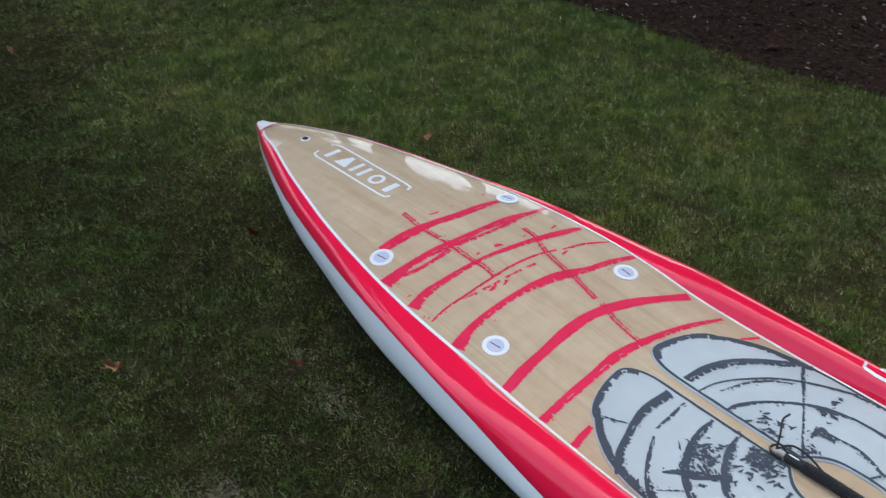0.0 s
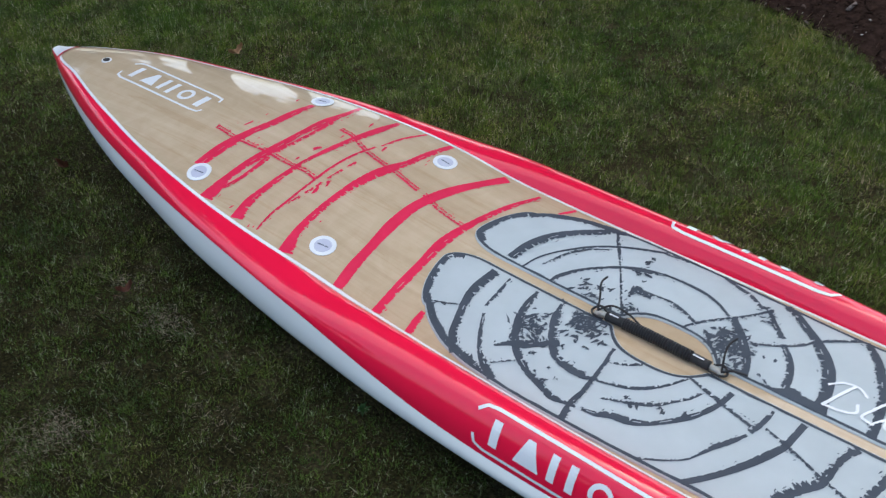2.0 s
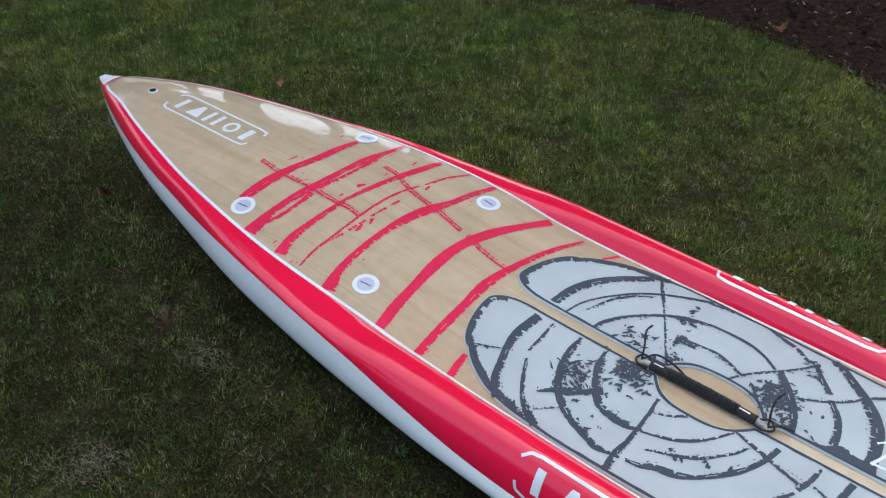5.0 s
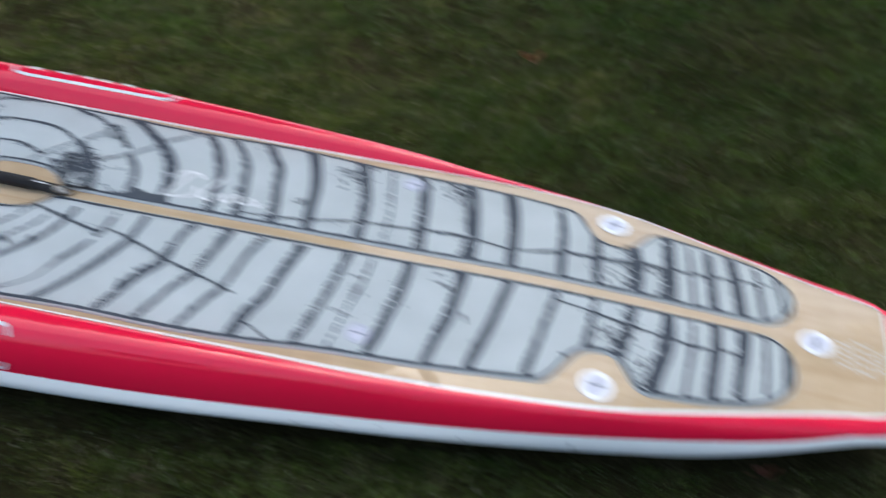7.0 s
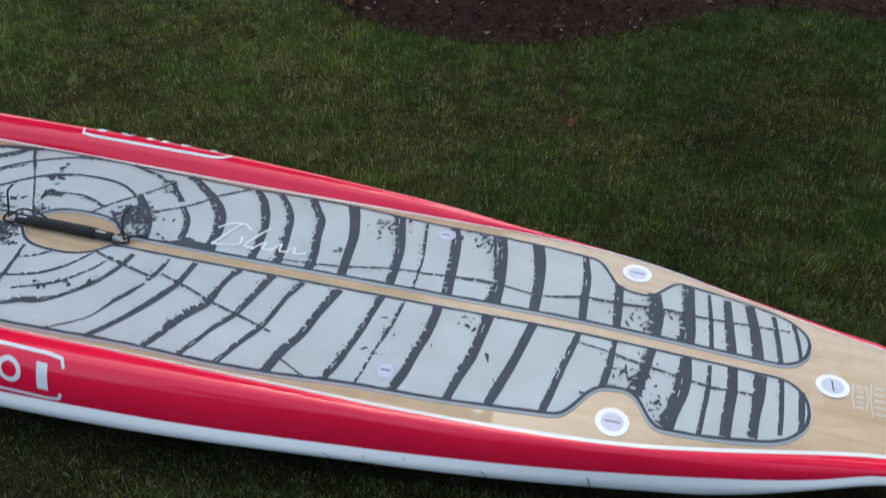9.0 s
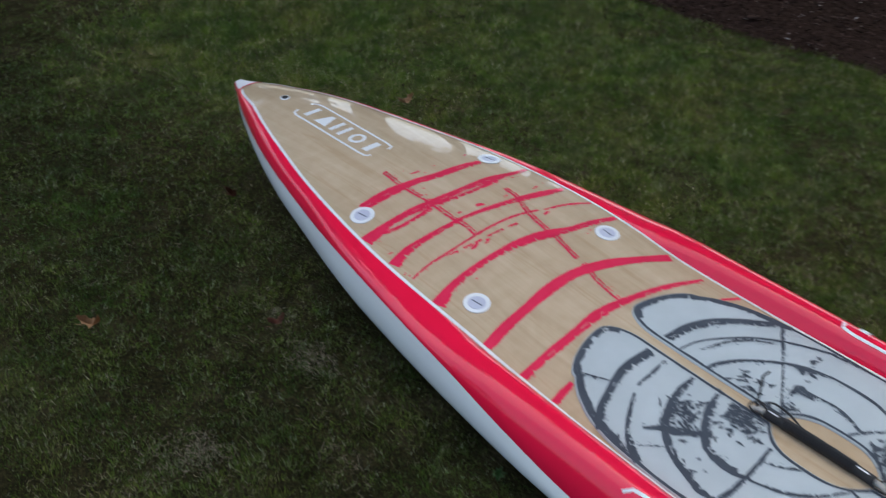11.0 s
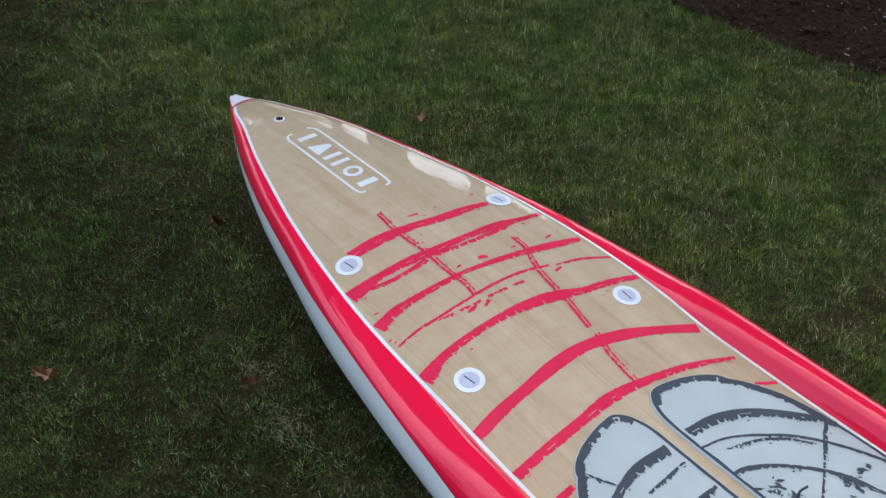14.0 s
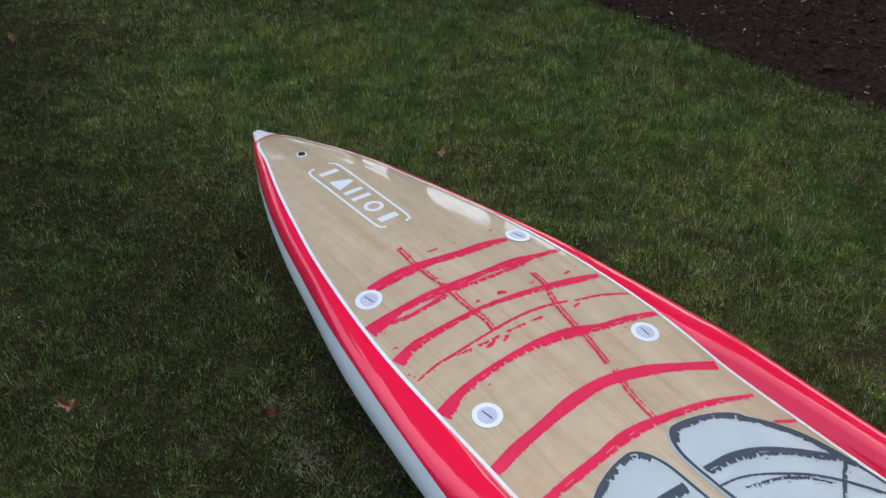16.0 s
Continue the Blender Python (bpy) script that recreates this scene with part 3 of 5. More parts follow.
left_ring(0.6, 0.02, (2.108, -0.253, 0.0091), (2.123, -0.225, 0.0078), (2.146, -0.173, 0.0095), (2.167, -0.139, 0.0108), (2.177, -0.100, 0.0131), (2.186, -0.059, 0.0133), (2.193, -0.023, 0.0161))
left_ring(0.5, 0.1, (2.108, -0.241, 0.0026), (2.122, -0.216, 0.0027), (2.137, -0.188, 0.0027))
left_ring(0.6, 0.04, (2.180, -0.254, 0.0099), (2.195, -0.220, 0.0101), (2.208, -0.191, 0.0104), (2.225, -0.158, 0.0103), (2.235, -0.121, 0.0087), (2.242, -0.074, 0.0090), (2.255, -0.026, 0.0134))
left_ring(0.35, 0, (2.274, -0.249, 0.0160), (2.288, -0.192, 0.0168), (2.304, -0.155, 0.0145), (2.314, -0.100, 0.0146), (2.329, -0.027, 0.0177))
left_ring(0.6, 0.02, (2.376, -0.242, 0.0111), (2.389, -0.200, 0.0135), (2.398, -0.156, 0.0112), (2.406, -0.106, 0.0113), (2.410, -0.059, 0.0114), (2.413, -0.018, 0.0140))
left_ring(0.9, 0.15, (2.432, -0.240, 0.0032), (2.439, -0.200, 0.0043), (2.443, -0.157, 0.0044), (2.450, -0.116, 0.0055), (2.456, -0.057, 0.0056), (2.457, -0.016, 0.0045))
left_ring(0.4, 0, (2.497, -0.234, 0.0148), (2.509, -0.191, 0.0148), (2.514, -0.145, 0.0149), (2.522, -0.090, 0.0151), (2.523, -0.039, 0.0151), (2.522, -0.014, 0.0151))
left_ring(0.45, 0, (2.595, -0.224, 0.0120), (2.602, -0.179, 0.0143), (2.612, -0.126, 0.0166), (2.616, -0.068, 0.0156), (2.618, -0.007, 0.0191))
left_ring(0.25, 0, (2.664, -0.221, 0.0137), (2.673, -0.179, 0.0150), (2.684, -0.126, 0.0142), (2.692, -0.072, 0.0144), (2.700, -0.012, 0.0148))
left_ring(0.5, 0, (2.753, -0.216, 0.0122), (2.762, -0.162, 0.0115), (2.770, -0.102, 0.0108), (2.779, -0.043, 0.0100), (2.782, -0.018, 0.0091))
left_ring(0.4, 0, (2.842, -0.129, 0.0112), (2.846, -0.073, 0.0105), (2.846, -0.036, 0.0088), (2.847, -0.019, 0.0078))
left_ring(0.9, 0.06, (2.898, -0.128, 0.0166), (2.905, -0.074, 0.0170), (2.910, -0.027, 0.0154), (2.913, -0.013, 0.0136))
left_ring(0.4, 0.03, (2.954, -0.194, 0.0212), (2.961, -0.148, 0.0216), (2.970, -0.108, 0.0219), (2.973, -0.067, 0.0225), (2.972, -0.018, 0.0154))
left_ring(0.3, 0, (3.008, -0.179, 0.0071), (3.011, -0.132, 0.0072), (3.014, -0.080, 0.0074), (3.013, -0.029, 0.0057))
left_ring(0.2, 0, (3.050, -0.166, 0.0160), (3.051, -0.122, 0.0162), (3.054, -0.074, 0.0157), (3.052, -0.023, 0.0143))
left_ring(0.3, 0.02, (3.093, -0.155, 0.0141), (3.095, -0.112, 0.0143), (3.098, -0.079, 0.0164), (3.099, -0.026, 0.0187))
left_ring(0.3, 0, (3.136, -0.137, 0.0071), (3.136, -0.081, 0.0073), (3.134, -0.024, 0.0076))
left_ring(0.2, 0, (3.169, -0.118, 0.0080), (3.169, -0.083, 0.0091), (3.168, -0.039, 0.0093))
right_ring(0.5, 0, (1.379, 0.029, 0.0173), (1.384, 0.087, 0.0188), (1.400, 0.135, 0.0179), (1.427, 0.178, 0.0158), (1.462, 0.215, 0.0167), (1.491, 0.246, 0.0128))
right_ring(0.3, 0, (1.503, 0.248, 0.0088), (1.517, 0.258, 0.0135), (1.534, 0.263, 0.0111))
right_ring(0.3, 0, (1.415, 0.021, 0.0037), (1.421, 0.057, 0.0040), (1.440, 0.100, 0.0043), (1.459, 0.129, 0.0055), (1.487, 0.166, 0.0059), (1.521, 0.197, 0.0061), (1.551, 0.218, 0.0063), (1.582, 0.236, 0.0064), (1.614, 0.252, 0.0064))
right_ring(0.9, 0.3, (1.443, 0.054, 0.0031), (1.451, 0.082, 0.0048), (1.460, 0.109, 0.0052), (1.486, 0.152, 0.0057), (1.520, 0.182, 0.0040))
right_ring(0.8, 0.1, (1.615, 0.250, 0.0063), (1.667, 0.257, 0.0063), (1.706, 0.265, 0.0081), (1.747, 0.258, 0.0074), (1.778, 0.247, 0.0071), (1.808, 0.239, 0.0082), (1.844, 0.216, 0.0060))
right_ring(0.5, 0, (1.483, 0.009, 0.0056), (1.487, 0.037, 0.0090), (1.500, 0.066, 0.0083), (1.521, 0.097, 0.0070), (1.542, 0.120, 0.0073), (1.569, 0.145, 0.0076), (1.590, 0.159, 0.0097), (1.619, 0.171, 0.0117), (1.652, 0.183, 0.0058))
right_ring(0.2, 0, (1.651, 0.184, 0.0057), (1.666, 0.185, 0.0056), (1.709, 0.186, 0.0073), (1.743, 0.182, 0.0068), (1.775, 0.170, 0.0060), (1.804, 0.151, 0.0056))
right_ring(0.6, 0.03, (1.818, 0.149, 0.0121), (1.843, 0.121, 0.0151), (1.872, 0.084, 0.0152), (1.892, 0.048, 0.0142), (1.902, 0.021, 0.0099))
right_ring(0.8, 0.1, (1.645, 0.107, 0.0088), (1.674, 0.112, 0.0052), (1.704, 0.114, 0.0065), (1.736, 0.104, 0.0074), (1.760, 0.093, 0.0072))
right_ring(0.6, 0, (1.864, 0.212, 0.0061), (1.891, 0.178, 0.0111), (1.912, 0.158, 0.0102))
right_ring(0.6, 0.03, (1.924, 0.138, 0.0103), (1.951, 0.103, 0.0117), (1.966, 0.068, 0.0117), (1.973, 0.030, 0.0134))
right_ring(0.5, 0, (1.874, 0.257, 0.0130), (1.909, 0.238, 0.0150), (1.940, 0.212, 0.0165), (1.967, 0.189, 0.0180), (1.997, 0.155, 0.0207), (2.018, 0.121, 0.0203), (2.030, 0.084, 0.0190), (2.039, 0.038, 0.0186), (2.046, 0.006, 0.0184))
right_ring(0.7, 0.02, (2.015, 0.265, 0.0078), (2.037, 0.250, 0.0115), (2.062, 0.226, 0.0134), (2.092, 0.178, 0.0159), (2.114, 0.126, 0.0143), (2.125, 0.077, 0.0145), (2.134, 0.009, 0.0158))
right_ring(0.7, 0.02, (2.068, 0.278, 0.0094), (2.126, 0.212, 0.0123), (2.154, 0.164, 0.0126), (2.168, 0.113, 0.0141), (2.178, 0.065, 0.0166), (2.186, 0.007, 0.0164))
right_ring(0.5, 0, (2.156, 0.269, 0.0151), (2.197, 0.207, 0.0145), (2.213, 0.183, 0.0150), (2.232, 0.114, 0.0138), (2.246, 0.060, 0.0150), (2.252, 0.008, 0.0174))
right_ring(0.15, 0, (2.256, 0.262, 0.0213), (2.280, 0.203, 0.0185), (2.299, 0.144, 0.0173), (2.310, 0.078, 0.0161), (2.320, 0.009, 0.0156))
right_ring(0.6, 0.02, (2.358, 0.259, 0.0212), (2.383, 0.187, 0.0182), (2.402, 0.123, 0.0168), (2.410, 0.069, 0.0157), (2.416, 0.016, 0.0154))
right_ring(0.9, 0.18, (2.423, 0.247, 0.0047), (2.440, 0.169, 0.0057), (2.455, 0.097, 0.0045), (2.459, 0.044, 0.0044), (2.462, 0.014, 0.0044))
right_ring(0.4, 0, (2.477, 0.247, 0.0190), (2.498, 0.196, 0.0170), (2.510, 0.138, 0.0178), (2.519, 0.077, 0.0174), (2.528, 0.012, 0.0170))
right_ring(0.5, 0.0, (2.577, 0.252, 0.0185), (2.597, 0.182, 0.0156), (2.607, 0.126, 0.0174), (2.614, 0.073, 0.0194), (2.615, 0.012, 0.0276))
right_ring(0.9, 0.2, (2.565, 0.243, 0.0046), (2.585, 0.164, 0.0055), (2.603, 0.093, 0.0075))
right_ring(0.25, 0, (2.655, 0.239, 0.0194), (2.676, 0.158, 0.0196), (2.686, 0.094, 0.0169), (2.693, 0.012, 0.0164))
right_ring(0.35, 0, (2.755, 0.215, 0.0100), (2.771, 0.139, 0.0128), (2.776, 0.077, 0.0134), (2.782, 0.012, 0.0121))
right_ring(0.4, 0, (2.832, 0.139, 0.0148), (2.839, 0.073, 0.0143), (2.845, 0.005, 0.0119))
right_ring(0.9, 0.06, (2.899, 0.140, 0.0193), (2.909, 0.079, 0.0224), (2.911, 0.008, 0.0216))
right_ring(0.7, 0.06, (2.959, 0.179, 0.0193), (2.966, 0.108, 0.0185), (2.968, 0.034, 0.0256), (2.969, -0.002, 0.0213))
right_ring(0.3, 0, (2.998, 0.167, 0.0054), (3.006, 0.090, 0.0072), (3.013, 0.010, 0.0069))
right_ring(0.3, 0, (3.032, 0.162, 0.0129), (3.040, 0.086, 0.0144), (3.049, 0.008, 0.0158))
right_ring(0.25, 0, (3.074, 0.161, 0.0156), (3.086, 0.085, 0.0167), (3.095, 0.005, 0.0177))
right_ring(0.3, 0, (3.118, 0.145, 0.0076), (3.126, 0.075, 0.0082), (3.133, 0.008, 0.0079))
right_ring(0.3, 0, (3.153, 0.138, 0.0066), (3.162, 0.080, 0.0062), (3.167, 0.025, 0.0059))
SPLIT_LEFT, SPLIT_RIGHT = [], []


def left_crack(*stations):
    SPLIT_LEFT.append(stations)


def right_crack(*stations):
    SPLIT_RIGHT.append(stations)


left_crack((1.684, -0.070, 0.0076), (1.690, -0.114, 0.0076), (1.693, -0.159, 0.0097), (1.694, -0.192, 0.0109), (1.691, -0.218, 0.0117), (1.695, -0.248, 0.0134), (1.697, -0.275, 0.0113))
left_crack((1.327, -0.177, 0.0045), (1.356, -0.163, 0.0045), (1.384, -0.149, 0.0045))
left_crack((1.494, -0.267, 0.0066), (1.512, -0.246, 0.0066))
left_crack((1.522, -0.229, 0.0027), (1.552, -0.202, 0.0034))
left_crack((1.504, -0.190, 0.0056), (1.521, -0.172, 0.0127), (1.544, -0.159, 0.0198), (1.565, -0.142, 0.0142), (1.593, -0.118, 0.0172))
left_crack((1.820, -0.043, 0.0054), (1.886, -0.062, 0.0080), (1.926, -0.073, 0.0066), (1.961, -0.082, 0.0066))
left_crack((1.990, -0.073, 0.0052), (2.038, -0.088, 0.0063), (2.114, -0.117, 0.0061), (2.177, -0.136, 0.0061), (2.245, -0.158, 0.0047))
left_crack((2.290, -0.213, 0.0042), (2.323, -0.230, 0.0042), (2.354, -0.244, 0.0042))
left_crack((2.785, -0.041, 0.0042), (2.842, -0.049, 0.0041), (2.890, -0.059, 0.0067), (2.951, -0.068, 0.0053), (3.010, -0.075, 0.0065), (3.088, -0.070, 0.0051))
right_crack((1.500, 0.245, 0.0062), (1.525, 0.208, 0.0085), (1.554, 0.165, 0.0047), (1.597, 0.099, 0.0045), (1.621, 0.060, 0.0045), (1.645, 0.025, 0.0066))
right_crack((1.753, 0.064, 0.0057), (1.771, 0.096, 0.0060), (1.793, 0.124, 0.0063), (1.831, 0.169, 0.0063), (1.864, 0.221, 0.0063))
right_crack((1.875, 0.104, 0.0048), (1.916, 0.131, 0.0064), (1.947, 0.159, 0.0061), (1.967, 0.189, 0.0077), (2.007, 0.227, 0.0067), (2.062, 0.270, 0.0070))
right_crack((2.195, 0.030, 0.0051), (2.304, 0.041, 0.0051), (2.419, 0.064, 0.0052), (2.471, 0.066, 0.0051), (2.532, 0.071, 0.0068), (2.575, 0.073, 0.0101), (2.608, 0.072, 0.0066), (2.701, 0.062, 0.0049), (2.769, 0.079, 0.0083), (2.849, 0.084, 0.0083), (2.923, 0.094, 0.0083), (2.976, 0.095, 0.0067), (3.050, 0.101, 0.0068), (3.143, 0.111, 0.0052))
BLOTS_LEFT = [(1.516, -0.119, 0.0068), (1.522, -0.099, 0.0059), (1.546, -0.115, 0.0059), (1.517, -0.136, 0.0051), (1.535, -0.067, 0.0051), (1.573, -0.135, 0.0059), (1.569, -0.166, 0.0042), (1.610, -0.086, 0.0085), (1.590, -0.085, 0.0068), (1.610, -0.057, 0.0076), (1.635, -0.066, 0.0076), (1.611, -0.038, 0.0059), (1.636, -0.047, 0.0068), (1.591, -0.047, 0.0051), (1.605, -0.117, 0.0042), (1.656, -0.069, 0.0051), (1.643, -0.097, 0.0042), (1.598, -0.198, 0.0034), (1.622, -0.206, 0.0042), (1.636, -0.191, 0.0034), (1.615, -0.178, 0.0034), (1.830, -0.143, 0.0042), (1.861, -0.128, 0.0059), (1.821, -0.141, 0.0034)]
BLOTS_RIGHT = [(1.606, 0.198, 0.0093), (1.601, 0.214, 0.0051), (1.608, 0.149, 0.0051), (1.623, 0.157, 0.0068), (1.626, 0.136, 0.0034), (1.644, 0.097, 0.0102), (1.660, 0.099, 0.0051), (1.565, 0.013, 0.0068), (1.572, 0.034, 0.0076), (1.581, 0.009, 0.0051), (1.576, 0.059, 0.0059), (1.591, 0.067, 0.0051), (1.620, 0.019, 0.0068), (1.640, 0.040, 0.0059), (1.654, 0.047, 0.0051), (1.812, 0.071, 0.0119), (1.818, 0.096, 0.0110), (1.798, 0.076, 0.0076), (1.840, 0.074, 0.0085), (1.842, 0.095, 0.0076), (1.831, 0.057, 0.0068), (1.880, 0.029, 0.0068), (1.874, 0.006, 0.0051), (1.894, 0.022, 0.0076), (1.922, 0.034, 0.0034), (1.936, 0.028, 0.0042)]
for side in (-1, 1):
    xs = np.r_[PAD_START + 0.07 * np.linspace(0, 1, 44)[:-1] ** 2.2, np.linspace(1.34, 2.74, 200)[:-1], np.linspace(2.74, 3.10, 90)[:-1], 3.10 + (PAD_END - 3.10) * (1 - np.cos(np.linspace(0, math.pi / 2, 26))) ** 0.55]
    xs[-1] = PAD_END
    rows = []
    for x in xs:
        a, b = pad_inner(x, side), max(pad_outer(x, side), pad_inner(x, side) + 0.001)
        cols = [(a - 0.0012, 0.0002), (a - 0.0004, 0.0032), (a + 0.0012, 0.0040)] + [(a + (b - a) * k / 9, 0.0040) for k in range(1, 9)] + [(b - 0.0012, 0.0040), (b + 0.0004, 0.0032), (b + 0.0012, 0.0002)]
        rows.append([(x, side * y, float(deck_z(x, side * y)) + h) for y, h in cols])
    vs, fs = loft(rows)
    pad = mesh_object("deck_pad", vs, fs, FOAM, board, "light grey foam traction pad printed with dark growth rings")
    # dark border groove
    loop = [(x, side * pad_outer(x, side)) for x in xs[:-1]] + [(x, side * pad_inner(x, side)) for x in xs[::-1]] + [(xs[0], side * pad_outer(xs[0], side))]
    pts = dense(loop, 0.003)
    d = np.gradient(pts, axis=0)
    d = np.stack([np.convolve(np.pad(d[:, k], 3, mode="edge"), np.ones(7) / 7, "valid") for k in (0, 1)], 1)
    nrm = np.stack([-d[:, 1], d[:, 0]], 1) / (np.linalg.norm(d, axis=1, keepdims=True) + 1e-9)
    nrm *= -side
    ink = Ink(0.0045)
    wide = [0.0062 + 0.0016 * noise.noise((p[0] * 30, p[1] * 30, 2.0)) for p in pts]
    ink.strip([p + n * 0.0018 for p, n in zip(pts, nrm)], [p + n * (0.0018 + w) for p, n, w in zip(pts, nrm, wide)])
    # frayed patches along the front of the border
    for _ in range(130):
        i = rng.randrange(len(pts))
        if pts[i][0] < 1.52 and abs(pts[i][1]) > 0.03:
            c = pts[i] + nrm[i] * (0.008 + abs(rng.gauss(0, 0.006)))
            ink.blob(c[0], c[1], rng.uniform(0.002, 0.006), rng, rng.uniform(0, 3), in_pad)
    fray = [p + n * 0.011 for p, n in zip(pts, nrm) if p[0] < 1.50 and abs(p[1]) > 0.022]
    cut = [0] + [i + 1 for i in range(len(fray) - 1) if np.hypot(*(fray[i + 1] - fray[i])) > 0.02] + [len(fray)]
    for a, b in zip(cut, cut[1:]):
        if b - a > 3:
            ink.line(fray[a:b], 0.011, 1.0, 77 + side, in_pad, 0.25)
            ink.line(fray[a:b], 0.004, 1.0, 177 + side, in_pad, 0.3)
    ink.done("border", GROOVE, pad, "dark grey border groove")
    for n, (rag, gap, stations) in enumerate(PAD_LEFT if side < 0 else PAD_RIGHT):
        ink = Ink(0.0048)
        ink.band(stations, rag, gap, 11 * n + 200 * side, in_pad, rng, 60, 0.20)
        ink.done("ring_groove", GROOVE, pad)
    for n, stations in enumerate(SPLIT_LEFT if side < 0 else SPLIT_RIGHT):
        ink = Ink(0.0051)
        ink.band(stations, 0.7, 0.14, 400 + 17 * n + side, in_pad, rng, 40)
        ink.done("crack_groove", GROOVE, pad)
    ink = Ink(0.0054)
    spots = [(1.610, -0.035, 0.045, 170), (1.528, -0.115, 0.035, 110), (2.88, -0.10, 0.05, 50), (2.82, -0.17, 0.03, 22), (2.94, -0.16, 0.03, 22), (2.60, -0.04, 0.03, 14), (1.775, -0.160, 0.02, 5), (2.47, -0.12, 0.06, 10), (2.64, -0.12, 0.006, 3)] if side < 0 else [(1.850, 0.072, 0.042, 200), (1.631, 0.104, 0.013, 30), (1.60, 0.165, 0.016, 18), (1.645, 0.045, 0.03, 30), (2.56, 0.20, 0.04, 45), (2.91, 0.07, 0.045, 45), (2.29, 0.09, 0.012, 6), (2.36, 0.20, 0.05, 24), (1.86, 0.20, 0.03, 20), (1.56, 0.05, 0.03, 25)]
    for x, y, size in BLOTS_LEFT if side < 0 else BLOTS_RIGHT:
        for _ in range(4):
            ink.blob(x + rng.gauss(0, 0.5) * size, y + rng.gauss(0, 0.5) * size, size * rng.uniform(0.5, 1.0), rng, rng.uniform(0, 3), in_pad)
    for x, y, reach, count in spots:
        for _ in range(count):
            u, v = x + rng.gauss(0, 0.5) * reach, y + rng.gauss(0, 0.5) * reach
            ink.blob(u, v, rng.uniform(0.0015, 0.0062), rng, rng.uniform(0, 3), in_pad)
    tagged(ink.done("flecking", GROOVE, pad, "broken dark flecks of the print"), kind="stuff")
    if side > 0:
        ink = Ink(0.0057)
        edge = curve_through([1.900, 1.935, 1.964, 1.985, 2.005, 2.025, 2.045, 2.056], [0.016, 0.020, 0.027, 0.044, 0.037, 0.037, 0.046, 0.015])
        xw = np.linspace(1.900, 2.056, 80)
        ink.strip([(x, 0.0142) for x in xw], [(x, float(edge(x)) + 0.004 * noise.noise((x * 160, 0, 4))) for x in xw])
        ink.done("dark_block", GROOVE, pad)
        # white script mark: plain slanted strokes with no letters in them
        ink = Ink(0.0062)
        for path, w in (
            (((2.030, 0.094), (2.048, 0.112), (2.076, 0.116), (2.092, 0.104)), 0.0052),
            (((2.066, 0.112), (2.052, 0.076), (2.040, 0.040)), 0.0062),
            (((2.040, 0.040), (2.066, 0.042), (2.092, 0.056), (2.088, 0.072)), 0.0055),
            (((2.128, 0.114), (2.112, 0.078), (2.104, 0.050), (2.122, 0.046)), 0.0055),
            (((2.122, 0.046), (2.140, 0.070), (2.142, 0.050), (2.160, 0.052)), 0.0050),
            (((2.160, 0.052), (2.172, 0.074), (2.178, 0.052), (2.190, 0.054)), 0.0048),
            (((2.190, 0.054), (2.202, 0.070), (2.208, 0.052), (2.226, 0.058)), 0.0046),
        ):
            ink.band([(x, y, w) for x, y in path], 0.2, 0.0, 8 + path[0][0])
        ink.done("script_mark", WHITE_PRINT, pad, "white slanted script mark")


def disc(r, h, bevel, seg=28):
    bm = bmesh.new()
    rings = [(r, 0), (r, h - bevel), (r - bevel, h)]
    loops = [[bm.verts.new((q * math.cos(2 * math.pi * k / seg), q * math.sin(2 * math.pi * k / seg), z)) for k in range(seg)] for q, z in rings]
    for a, b in zip(loops, loops[1:]):
        for k in range(seg):
            bm.faces.new((a[k], a[(k + 1) % seg], b[(k + 1) % seg], b[k]))
    bm.faces.new(loops[-1])
    return bm


def slab(x, y, z, bevel=0.0):
    bm = bmesh.new()
    bmesh.ops.create_cube(bm, size=1, matrix=Matrix.Diagonal((x, y, z, 1)))
    if bevel:
        bmesh.ops.bevel(bm, geom=list(bm.edges), offset=bevel, segments=2, affect="EDGES")
    return bm


def deck_plug(x, y, r, up, turn, label, rim=None):
    ob = part("deck_plug", disc(r, 0.0012, 0.0005), rim or WHITE_PRINT, board, label, smooth=False)
    slope = (float(deck_z(x, y + 0.01)) - float(deck_z(x, y - 0.01))) / 0.02
    tilt = (float(deck_z(x + 0.01, y)) - float(deck_z(x - 0.01, y))) / 0.02
    ob.matrix_basis = pose(x, y, float(deck_z(x, y)) + up, math.degrees(math.atan(slope)), -math.degrees(math.atan(tilt)), turn)
    cap = part("cap", disc(r * 0.66, 0.0016, 0.0003), PLUG, ob, "pale lilac plastic cap", smooth=False)
    bar = part("slot", slab(r * 0.9, 0.0021, 0.001), SLOT, ob, smooth=False)
    bar.location = (0, 0, 0.0016)
    return ob


for x, y, turn in ((0.671, -0.194, 8), (0.675, 0.197, 12), (1.063, -0.198, 10), (1.068, 0.195, -4), (2.869, -0.194, 4), (2.859, 0.193, 0), (3.219, -0.004, 96)):
    deck_plug(x, y, 0.0285, 0.0006, turn, "round white screw plug set in the wood")
for x, y in ((2.477, -0.191), (2.474, 0.200)):
    deck_plug(x, y, 0.021, 0.0038, 2, "small pale vent plug set in the pad", VENT)

# nose: white cap, red line and leash hole
ink = Ink(0.0020, lambda x, y, up: (x, y, on_nose(x, y) + up))


